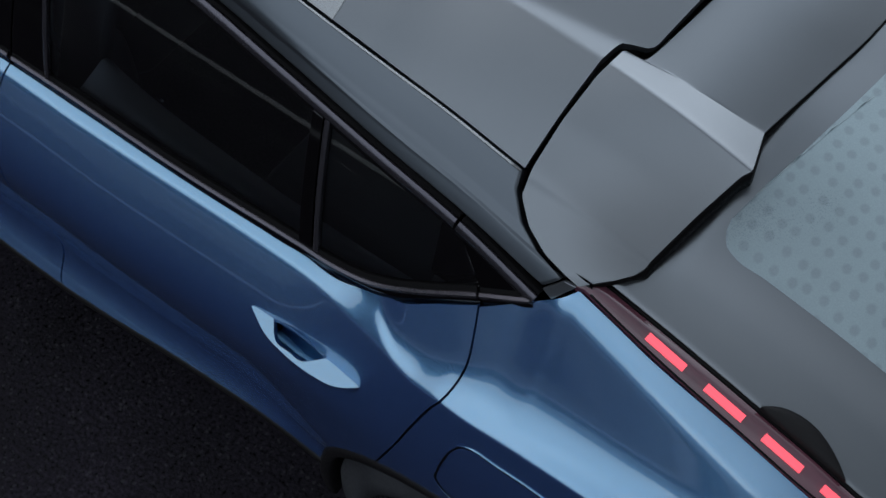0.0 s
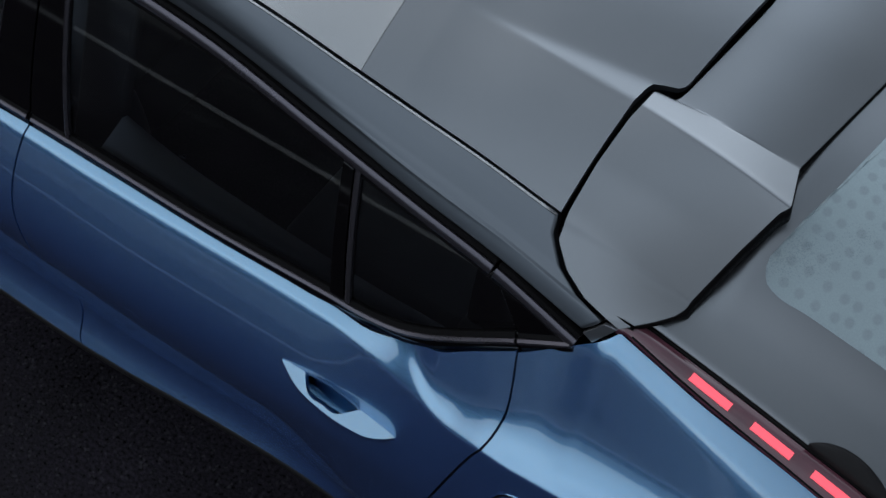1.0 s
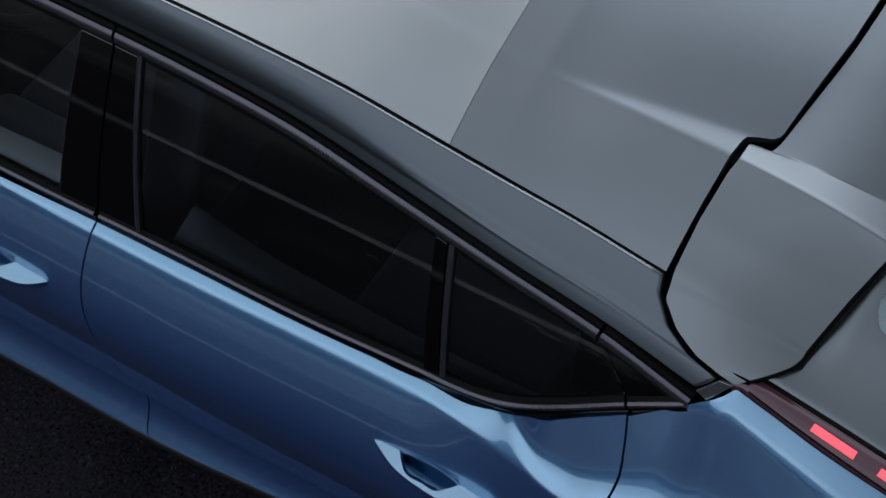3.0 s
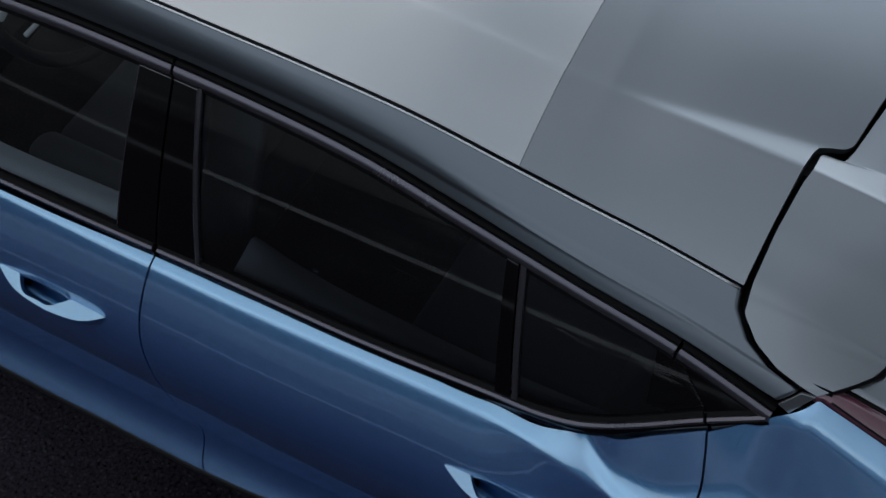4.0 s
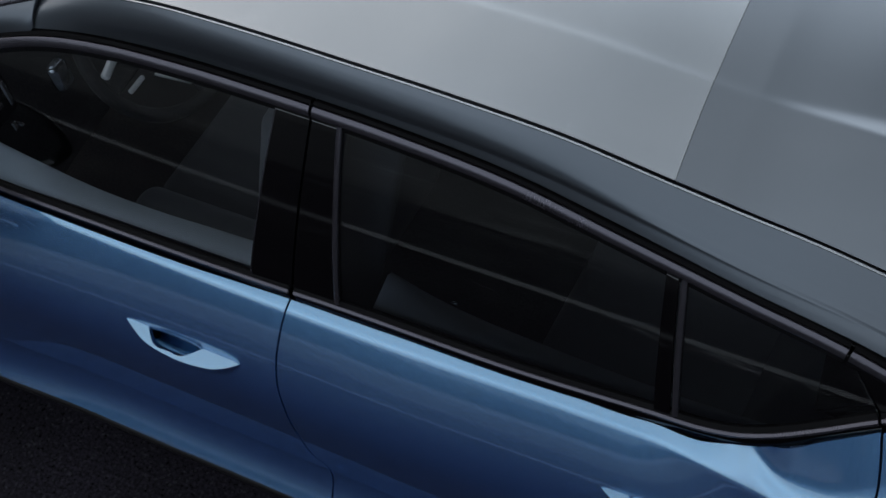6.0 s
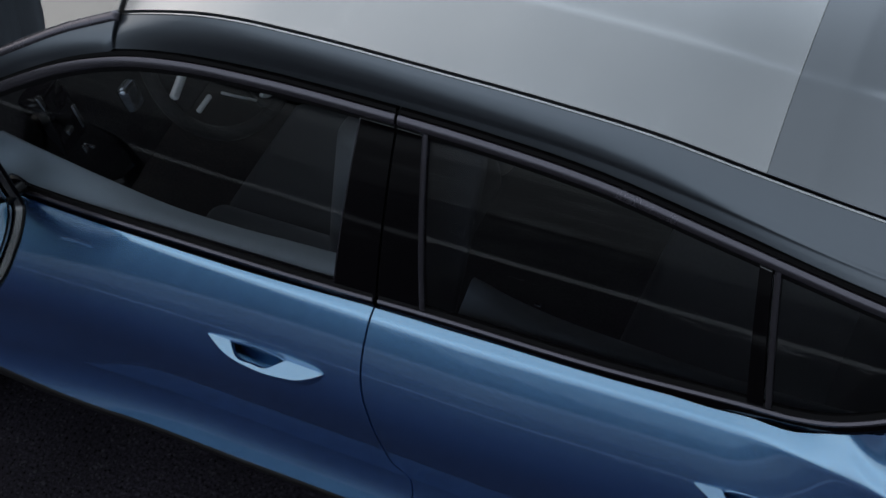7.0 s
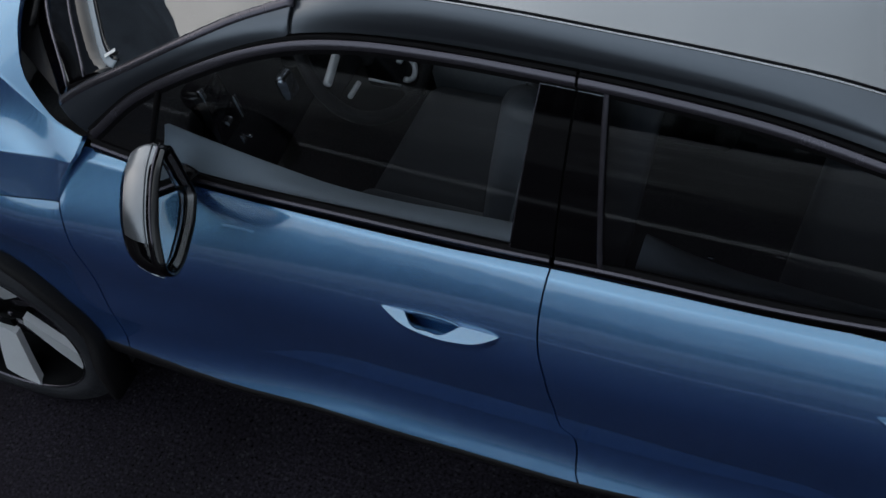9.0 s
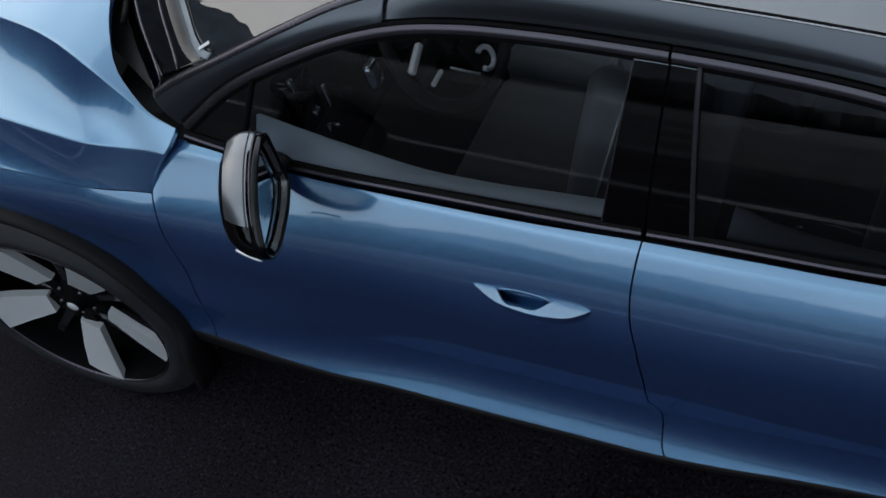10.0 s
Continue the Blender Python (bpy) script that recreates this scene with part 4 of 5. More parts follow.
def windscreen():
    left = spl(SHIELD_EDGE, 40)
    right = left * (1, -1, 1)
    bot = spl([left[0], (-1.30, -.55, 1.118), (-1.40, 0, 1.125), (-1.30, .55, 1.118), right[0]], 60)
    top = spl([left[-1], (-.575, -.35, 1.425), (-.60, 0, 1.440), (-.575, .35, 1.425), right[-1]], 60)
    ob = part("windscreen", *sheet(tfi(bot, top, left, right, 50, 30), (-.5, 0, .8), .005), SHIELD, car, label="windscreen reflecting the sky")
    ob.visible_shadow = False
    grid = tfi(bot, top, left, right, 80, 60)
    uu, vv = steps(80), steps(60)

    def on_screen(u, v, lift):
        """A point of the windscreen, lifted off its face."""
        i, k = np.interp(u, uu, np.arange(len(uu))), np.interp(v, vv, np.arange(len(vv)))
        i0, k0 = min(int(i), len(uu) - 2), min(int(k), len(vv) - 2)
        a, b = i - i0, k - k0
        p = (grid[i0, k0] * (1 - a) + grid[i0 + 1, k0] * a) * (1 - b) + (grid[i0, k0 + 1] * (1 - a) + grid[i0 + 1, k0 + 1] * a) * b
        return p + lift * np.array((-.5, -.15, .85))

    def strip(name, edge_a, edge_b, mat, lift, label):
        """A strip on the glass between two lines of (u, v)."""
        a, b = spl(edge_a, 60), spl(edge_b, 60)
        g = np.array([[on_screen(*(p + (q - p) * w), lift) for w in np.linspace(0, 1, 5)] for p, q in zip(a, b)])
        part(name, *sheet(g, (-.5, 0, .8), .0015), mat, ob, label=label)

    inner = [(.004, .30), (.012, .275), (.03, .255), (.08, .245), (.25, .235), (.5, .23), (.75, .235), (.97, .255)]
    # black band laid on the glass stands in for the dark dashboard behind it
    strip("dark_dash_band", [(.004, .01), (.1, .01), (.3, .01), (.5, .01), (.8, .01), (.97, .01)], inner, GLOSS_BLACK, .0022, "black band on the windscreen for the dark dashboard behind it")
    strip("border_edge", inner, [(u + (.008 if u < .1 else 0), v + .022) for u, v in inner], REAR_CARD, .0020, "pale edge above the black band")
    strip("border_line", [(u + (.008 if u < .1 else 0), v + .022) for u, v in inner], [(u + (.011 if u < .1 else 0), v + .032) for u, v in inner], GLOSS_BLACK, .0024, "thin dark line above the black band")
    for v in (.06, .16):
        part("screen_ridge", *tube(np.array([on_screen(u, v, .003) for u in np.linspace(.01, .6, 40)]), .0026, 6), SATIN_TRIM, ob, label="thin ridge at the foot of the windscreen")
    tag = np.array([on_screen(u, v, .004) for u, v in ((.022, .275), (.027, .275), (.030, .325), (.025, .325))])
    part("paper_tag", np.r_[tag, tag + (.001, 0, .002)], [(0, 1, 2, 3), (7, 6, 5, 4), (0, 4, 5, 1), (1, 5, 6, 2), (2, 6, 7, 3), (3, 7, 4, 0)], PAPER, ob, smooth=False, label="small white tag in the corner of the windscreen")
    # cowl below it
    w = np.clip((.80 - np.abs(bot[:, 1])) / .25, 0, 1)[:, None]
    g = np.stack([bot + (.01, 0, -.006), bot + np.array((-.05, 0, -.03)) * w + (0, 0, -.004), bot + np.array((-.16, 0, -.05)) * w + (0, 0, -.01)], 1)
    part("cowl", *sheet(g, UP, 0), CLADDING, car, label="black plastic cowl under the windscreen")
    part("wiper", *tube(spl([(-1.22, -.66, 1.135), (-1.33, -.40, 1.150), (-1.385, -.05, 1.152), (-1.37, .3, 1.148)], 40), .007, 8), RUBBER, car)


windscreen()


def roof_panels():
    def cross(x_of, n=60):
        """A line over the roof from seam to seam whose x depends on y."""
        r = np.linspace(-1, 1, n)
        out = []
        for q in r:
            x = .6
            for _ in range(12):
                y = q * abs(float(seam_y(x))) * .9985
                x = float(x_of(y))
            out.append((x, y))
        return np.array(out)

    def build(name, fa, fb, mat, label, nu=70):
        a, b = cross(fa, 221), cross(fb, 221)
        r = np.linspace(0, 1, nu)
        r = np.r_[0, .004, r[1:-1], .996, 1]
        q = np.r_[-1, -.997, np.linspace(-1, 1, 221)[1:-1], .997, 1]
        ax = np.interp(q, np.linspace(-1, 1, 221), a[:, 0])
        bx = np.interp(q, np.linspace(-1, 1, 221), b[:, 0])
        X = ax[None] + (bx - ax)[None] * r[:, None]
        Y = q[None] * np.abs(seam_y(X)) * .9985
        part(name, *sheet(np.stack([X, Y, roof(X, Y)], 2), UP, .014), mat, car, label=label, sharp=True)

    front = lambda y: -.592 + .107 * abs(y / .68)**2.2
    build("roof_panel", front, lambda y: .5997, SILVER, "light grey front roof panel")
    gy = lambda y: np.interp(y, [0, .33, .495, .503, .508, .513, .518, .530, .58, .627, .71], [1.0055, .995, .976, .971, .959, .943, .937, .935, .932, .928, .922])
    build("rear_roof_panel", lambda y: .6004, lambda y: gy(abs(y)), GREY, "grey rear roof panel with raised shoulders")
    # black bedding under the seams
    X, Y = np.meshgrid(np.linspace(-.56, .955, 60), np.linspace(-.69, .69, 60), indexing="ij")
    Yc = np.clip(Y, -np.abs(seam_y(X)) - .0, np.abs(seam_y(X)))
    Z = roof(np.minimum(X, .93), Yc) - .03
    part("headliner", *sheet(np.stack([X, Yc, Z], 2), UP, 0), CABIN, car)
    xs = np.linspace(-.485, .92, 80)
    # added bead in lighter paint imitates the highlight on the rail's upper edge
    both("roof_bead", *sweep(np.c_[xs, seam_y(xs) - .0045, seam_z(xs) - .0014], (0, -.55, .83), [(-.0019, -.004), (.0019, -.004), (.0019, -.0004), (.0014, .0006), (.0006, .0010), (-.0006, .0010), (-.0014, .0006), (-.0019, -.0004)]), SILVER, car, label="added light grey bead that imitates the roof rail's edge highlight")
    both("roof_channel", *sweep(np.c_[xs, seam_y(xs) - .001, seam_z(xs) - .012], (0, -.4, .9), [(-.012, -.004), (.012, -.004), (.012, .0), (-.012, .0)]), RUBBER, car)


roof_panels()

SP_FRONT = [(1.0527, -.7665, 1.2554), (1.032, -.7635, 1.2565), (.997, -.7590, 1.2675), (.9625, -.7465, 1.2850), (.9363, -.7265, 1.3085), (.934, -.698, 1.335), (.936, -.640, 1.371), (.942, -.576, 1.399), (.947, -.556, 1.4075), (.9445, -.521, 1.3965), (.9765, -.516, 1.3915), (.9985, -.33, 1.405), (1.010, 0, 1.418)]
SP_REAR = [(1.055, -.7657, 1.2553), (1.072, -.7511, 1.2607), (1.0901, -.7359, 1.2661), (1.1055, -.7209, 1.2722), (1.1135, -.7074, 1.2793), (1.115, -.697, 1.286), (1.137, -.636, 1.333), (1.159, -.582, 1.3725), (1.168, -.571, 1.381), (1.144, -.503, 1.360), (1.1435, -.500, 1.3595), (1.172, -.30, 1.364), (1.185, 0, 1.374)]


def spoiler():
    a, b = (polyline(p, 200) for p in (SP_FRONT, SP_REAR))
    # matching knots keep the ridge lines straight from front to rear
    w = np.linspace(0, 1, len(SP_FRONT))
    u = np.linspace(0, 1, 181)
    kern = np.ones(5) / 5

    def knots(q):
        """Straight runs between the knots with a small radius at each."""
        out = []
        for k in range(3):
            s = np.interp(u, w, np.array(q)[:, k])
            out.append(np.r_[s[:2], np.convolve(s, kern, "valid"), s[-2:]])
        return np.stack(out, 1)
    fa, fb = knots(SP_FRONT), knots(SP_REAR)
    fa, fb = (np.r_[p, (p * (1, -1, 1))[::-1][1:]] for p in (fa, fb))
    v = steps(22, .006)
    g = fa[:, None] + (fb - fa)[:, None] * v[None, :, None]
    g[..., 2] += (.006 * np.sin(np.pi * v))[None] * np.clip(np.linalg.norm(fb - fa, axis=1) / .17, 0, 1)[:, None]**2
    # a fine raised ridge that carries the rail's edge on
    w2 = np.r_[u, u[::-1][1:]]
    du = w2 - 4.7 / 12
    g[..., 2] += np.where(du > 0, .0034 * np.exp(-np.abs(du) / .25), .0034 * np.exp(-(du / .018)**2))[:, None] * (1 - .75 * v)[None]
    ob = part("rear_spoiler", *sheet(g, UP, .022), GREY, car, label="grey rear spoiler with two raised horns", sharp=True)
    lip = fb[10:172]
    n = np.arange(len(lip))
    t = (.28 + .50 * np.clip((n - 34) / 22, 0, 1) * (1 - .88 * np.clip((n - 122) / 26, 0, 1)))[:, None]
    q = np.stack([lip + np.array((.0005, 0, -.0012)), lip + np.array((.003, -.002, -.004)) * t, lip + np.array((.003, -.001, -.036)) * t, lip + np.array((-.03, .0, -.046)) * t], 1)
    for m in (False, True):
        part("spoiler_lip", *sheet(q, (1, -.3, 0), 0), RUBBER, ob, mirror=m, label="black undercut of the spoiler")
    # dark gap behind the roof
    e = polyline(np.array(SP_FRONT) + (-.003, .002, -.032), 120)
    both("spoiler_gap", *sweep(e, UP, [(-.012, -.004), (.012, -.004), (.012, .002), (-.012, .002)]), RUBBER, car)


spoiler()


def tail():
    X, Y = np.meshgrid(np.linspace(1.0, 1.80, 80), np.linspace(-1, 1, 121), indexing="ij")
    edge = np.interp(X, [1.0, 1.086, 1.19, 1.305, 1.39, 1.464, 1.6, 1.8], [.748, .739, .744, .751, .755, .761, .76, .745])
    Yh = Y * edge
    h = part("tailgate", *sheet(np.stack([X, Yh, hatch(X, Yh)], 2), UP, .012), GREY, car, label="grey tailgate skin")
    # frosted screen set in the tailgate
    lo = spl([(1.168, -.612), (1.176, -.625), (1.197, -.632), (1.235, -.6315), (1.293, -.632), (1.36, -.633), (1.42, -.635), (1.62, -.638), (1.72, -.625)], 60)
    up = spl([(1.166, -.600), (1.171, -.584), (1.197, -.453), (1.214, -.325), (1.228, -.15), (1.232, 0)], 40)
    rim = np.r_[lo[::-1], up]
    g = []
    for k in range(12):
        s = k / 11
        g.append(np.c_[rim[:, 0] * (1 - s) + s * np.where(rim[:, 0] > 0, np.clip(rim[:, 0], 1.30, 1.66), 0), rim[:, 1] * (1 - s)])
    g = np.array(g).transpose(1, 0, 2)
    p = np.stack([g[..., 0], g[..., 1], hatch(g[..., 0], g[..., 1]) + .0035], 2)
    s = part("rear_screen", *sheet(p, UP, .0), SCREEN, h, label="pale frosted rear screen with faint dots")
    part("rear_screen", *sheet(p, UP, .0), SCREEN, h, mirror=True)
    # lamp strip
    xo = np.linspace(1.050, 1.70, 60)
    outer = np.c_[xo, top_y(xo) + .0035, top_z(xo) + .0005]
    xi = np.linspace(1.078, 1.70, 60)
    yi = -np.interp(xi, [1.086, 1.19, 1.305, 1.39, 1.464, 1.7], [.742, .747, .754, .758, .764, .762])
    inner = np.c_[xi, yi, hatch(xi, yi) + .001]
    rows = [outer + (inner - outer) * s + (0, 0, dz) for s, dz in ((0, -.010), (0, 0), (.06, .003), (.5, .005), (.94, .003), (1, 0), (1, -.010))]
    lens = both("tail_lamp", *sheet(np.stack(rows, 1), UP, 0), LENS, car, label="smoked red tail lamp strip with lit dashes")
    both("lens_edge", *tube(outer[2:] + (0, .0015, .0022), .0016, 6), RUBBER, car, label="thin black lamp edge")
    both("lamp_seal", *sweep(inner + (0, .003, 0), UP, [(-.0024, -.006), (.0024, -.006), (.0024, .001), (-.0024, .001)]), RUBBER, car)
    for m, o in enumerate(lens):
        for x0, x1 in ((1.158, 1.217), (1.250, 1.308), (1.339, 1.397), (1.428, 1.486), (1.517, 1.572)):
            q = np.linspace(x0, x1, 10)
            s = .42
            oy, iy = top_y(q) + .0035, -np.interp(q, [1.086, 1.19, 1.305, 1.39, 1.464, 1.7], [.742, .747, .754, .758, .764, .762])
            oz, iz = top_z(q), hatch(q, iy)
            c = np.c_[q, oy + (iy - oy) * s, oz + (iz - oz) * s + .0068]
            part("light_dash", *sweep(c, UP, [(-.0054, -.002), (.0054, -.002), (.0054, .0012), (-.0054, .0012)]), LED, o, label="lit red light dash", mirror=bool(m), smooth=False)
    # black bulge on the tailgate beside the lamp
    a = np.linspace(0, 1, 40)
    xc = 1.318 + .128 * a
    yc = -np.interp(xc, [1.086, 1.19, 1.305, 1.39, 1.464, 1.7], [.742, .747, .754, .758, .764, .762]) + .003
    hump = np.sin(np.pi * a**.85)**.7 * .029
    rows = [np.c_[xc, yc + hump * s, hatch(xc, yc + hump * s) + dz] for s, dz in ((0, -.004), (0, .010), (.35, .013), (.7, .011), (.93, .006), (1.0, -.004))]
    part("tailgate_cap", *sheet(np.stack(rows, 1), UP, 0), CLADDING, car, label="low black bulge beside the tail lamp")
    # rear face
    zs = np.linspace(.28, 1.06, 24)
    ys = np.linspace(-1, 1, 60)
    P = np.array([[(1.80 + .16 * math.sin(math.pi * (z - .28) / .9) * (1 - abs(y)**6), y * (abs(float(side(1.8, max(z, .42)))) if z < 1.0 else .76), z if z < 1.05 else float(hatch(1.8, y * .74)) + .0) for z in zs] for y in ys])
    part("rear_bumper", *sheet(P, (1, 0, 0), 0), BLUE, car, label="blue rear bumper")


tail()


def bonnet():
    fall = lambda x: .16 * np.maximum(-1.25 - x, 0)**2 + .05 * np.maximum(-1.25 - x, 0)
    # the rear edge: up the door, round the tip at the pillar, then across in front of the windscreen
    edge_s = [0, .1, .2, .28, .36, .45, .494, .4975, .5, .5015, .503, .506, .51, .515, .52, .53, .54, .56, .575, .6, .63, .66, .7, .75, 1]
    edge_x = [-1.094, -1.075, -1.040, -1.029, -1.022, -1.014, -1.012, -1.024, -1.045, -1.065, -1.078, -1.102, -1.129, -1.155, -1.173, -1.195, -1.210, -1.236, -1.253, -1.276, -1.298, -1.317, -1.337, -1.36, -1.40]
    xr = lambda q: np.interp(q, edge_s, edge_x)
    line_z = smooth1([-2.32, -2.1, -1.8, -1.5, -1.09, -1.0], [.80, .865, .902, .911, .914, .914])
    cx = [-2.32, -2.0, -1.8, -1.575, -1.37, -1.235, -1.15, -1.077, -1.02]
    crease_y = smooth1(cx, [-.479, -.564, -.619, -.6815, -.7335, -.784, -.813, -.835, -.841])
    crease_z = smooth1(cx, [.953, 1.043, 1.093, 1.131, 1.143, 1.129, 1.099, 1.070, 1.054])
    inset = smooth1([-2.32, -1.55, -1.3, -1.1, -1.0], [.11, .067, .046, .038, .037])

    def point(s, x):
        y0, z0 = side(x, line_z(x)), line_z(x) + .0018
        y2, z2 = y0 + inset(x), z0 + .101 - .009 * sm(-1.3, -1.1, x)
        y1, z1 = crease_y(x), crease_z(x)
        zc = z0 + .262 * (1 - np.clip((-1.6 - x) / .9, 0, 1) * .35) - fall(x) * .7
        a, b, c = np.clip(s / .2, 0, 1), np.clip((s - .2) / .3, 0, 1), np.clip((s - .5) / .5, 0, 1)
        hollow = sm(-1.09, -1.30, x)
        y = np.where(s < .2, y0 + (y2 - y0) * a, np.where(s < .5, y2 + (y1 - y2) * b, y1 * (1 - c)))
        z = np.where(s < .2, z0 + (z2 - z0) * a - .034 * hollow * a * (1 - a), np.where(s < .5, z2 + (z1 - z2) * b - .076 * hollow * b * (1 - b), z1 + (zc - z1) * (1 - (1 - c)**2)))
        return y, z
    s = np.unique(np.r_[0, .002, np.linspace(0, 1, 181), np.linspace(.485, .56, 76)])
    v = steps(70)
    S = np.broadcast_to(s[:, None], (len(s), len(v)))
    X = xr(s)[:, None] + (-2.32 - xr(s))[:, None] * v[None]
    # a small radius on the two creases
    soft = [point(np.clip(S + d * np.minimum(1, S / .02), 0, 1), X) for d in (-.005, -.0025, 0, .0025, .005)]
    Y, Z = (sum(q[k] for q in soft) / 5 for k in (0, 1))
    g = np.stack([X, Y, Z], 2)
    g = np.r_[g, (g * (1, -1, 1))[::-1][1:]]
    part("bonnet", *sheet(g, UP, .016), BLUE, car, label="blue clamshell bonnet with a sharp crease over the fender", sharp=True)
    # nose
    ys = np.linspace(-1, 1, 60)
    zs = np.linspace(.25, .80, 16)
    P = np.array([[(-2.32 - .25 * (1 - abs(y)**3) * math.sin(math.pi * (z - .1) / .9), y * abs(float(side(-2.32, max(z, .45)))), z) for z in zs] for y in ys])
    part("front_bumper", *sheet(P, (-1, 0, 0), 0), BLUE, car, label="blue front bumper")


bonnet()


# ---- door handles ----
def handle(x0, x1, z0, dz, parent):
    """A blade that juts out of the door, with a finger recess behind it."""
    L = x1 - x0
    t = np.linspace(0, 1, 41)
    out = smooth1([0, .06, .2, .45, .7, .86, .95, 1], [.001, .010, .028, .040, .038, .028, .013, .001])(t)
    cutin = smooth1([0, .20, .23, .30, .45, .58, .64, .68, 1], [0, 0, .008, .023, .0268, .024, .010, 0, 0])(t)
    x = x0 + L * t
    z = z0 + dz * t
    y = side(x, z)
    slope = .0075
    top_in = np.c_[x, y - cutin, z + .003 - cutin * .05]
    top_out = np.c_[x, y - out * .86, z + .003 - out * .05]
    edge = np.c_[x, y - out * .91, z + .002 - out * .26]
    low = np.c_[x, y - out * .55, z - slope - out * .55 - .012 * np.sin(np.pi * t)]
    base = np.c_[x, y + .004, z - .035 * np.sin(np.pi * t)**.6 - .010]
    g = np.stack([top_in + (0, .006 * 1, -.008), top_in, top_in + (top_out - top_in) * .04, top_in + (top_out - top_in) * .5, top_in + (top_out - top_in) * .95, top_out, edge, low, base], 1)
    hs = []
    for m, o in enumerate(parent):
        h = part("door_handle", *sheet(g, (0, -.5, .8), 0), BLUE, o, label="body-coloured blade door handle", mirror=bool(m), sharp=True)
        # recess
        c = np.linspace(.21, .675, 24)
        xx = x0 + L * c
        zz = z0 + dz * c
        yy = side(xx, zz)
        q = np.sin(np.pi * (c - .21) / .465)**.45
        rows = [np.c_[xx, side(xx, zz + u) + o, zz + u] for u, o in ((.0085 * q + .001, -.0003), (.0075 * q, -.0010), (.0040 * q, -.0010), (.0030 * q, .0015), (-.002 * q, .012), (-.016 + 0 * q, .020), (-.034 + 0 * q, .024), (-.050 + 0 * q, .012))]
        part("finger_recess", *sheet(np.stack(rows, 1), NEAR, 0), BLUE, h, label="dark finger recess", mirror=bool(m))
        hs.append(h)
    return hs


handle(*FRONT_GRIP, door_f)
handle(*REAR_GRIP, door_r)


# ---- wheels ----
def wheel(x, y, steer, name):
    w = new("wheel")
    w.parent = car
    w.matrix_basis = pose(x, y, WHEEL_Z, 0, 0, steer)
    tagged(w, label="alloy wheel with broad two-tone spokes and a low tyre")
    R = WHEEL_Z
    part("tyre", *lathe([(.276, .02), (.279, .004), (.285, -.003), (.300, -.006), (.316, -.0055), (.318, -.0035), (.334, -.0015), (.336, .001), (.347, .005), (.3565, .014), (.3585, .016), (.3635, .030), (R - .002, .05), (R - .001, .12), (R - .002, .19), (.36, .21), (.34, .232), (.30, .235), (.276, .22)], 96), TYRE, w, label="black low-profile tyre")
    part("rim", *lathe([(.281, -.001), (.2825, -.003), (.2795, -.0035), (.2782, .002)], 96), SATIN_TRIM, w, label="thin bright rim lip")
    part("rim_well", *lathe([(.2768, .0018), (.268, .014), (.262, .05), (.258, .12), (.258, .20), (.281, .21)], 96), RIM_BLACK, w)
    part("barrel", *lathe([(.267, .018), (.256, .05), (.250, .15), (.06, .16), (0, .16)], 64), RIM_BLACK, w)
    part("brake_disc", *lathe([(.19, .09), (.19, .11), (.09, .11), (.09, .09), (.19, .09)], 48), SATIN_TRIM, w)
    part("hub", *lathe([(0, .032), (.022, .032), (.029, .036), (.032, .046), (.066, .054), (.075, .07), (.075, .15)], 48), RIM_BLACK, w, label="black wheel hub")
    part("hub_cap", *lathe([(0, .0285), (.012, .0285), (.017, .0325)], 32), BRIGHT_TRIM, w, label="small chrome hub cap")
    for k in range(5):
        a = 2 * math.pi * k / 5 + math.radians(50)
        u, v = np.array((math.cos(a), 0, math.sin(a))), np.array((-math.sin(a), 0, math.cos(a)))
        # broad bright blade that sinks towards the hub
        o = [(.098, .036), (.088, -.024), (.190, -.046), (.274, -.056), (.2805, 0), (.274, .058), (.190, .046)]
        vv, ff = extrude(o, (0, .004, 0), u, v, (0, 1, 0), .020)
        vv = np.asarray(vv)
        vv[:, 1] -= .10 * (vv @ v)  # each blade is turned like a vane
        vv[:, 1] += .042 * np.clip((.275 - np.hypot(vv[:, 0], vv[:, 2])) / .195, 0, 1)
        part("spoke", vv, ff, ALLOY, w, smooth=False, label="bright flat spoke blade")
        o = [(.040, -.024), (.090, -.016), (.090, .028), (.040, .026)]
        part("spoke_root", *extrude(o, (0, .052, 0), u, v, (0, 1, 0), .030), RIM_BLACK, w, smooth=False, label="black spoke root")
        b = a + math.radians(36)
        u2, v2 = np.array((math.cos(b), 0, math.sin(b))), np.array((-math.sin(b), 0, math.cos(b)))
        o = [(.060, -.012), (.270, -.010), (.270, .010), (.060, .012)]
        part("spoke_back", *extrude(o, (0, .060, 0), u2, v2, (0, 1, 0), .022), SATIN_TRIM, w, smooth=False, label="dark recessed spoke")
        part("wheel_bolt", *[np.asarray(q) if i == 0 else q for i, q in enumerate(lathe([(0, .046), (.006, .046), (.007, .056)], 12))], SATIN_TRIM, w).location = tuple(.052 * u)
    return w


wheel(FRONT_HUB, -.984, 2.9, "front")
wheel(REAR_HUB, -.950, 0, "rear")
for x in (FRONT_HUB, REAR_HUB):
    o = wheel(x, .95, 180, "far")


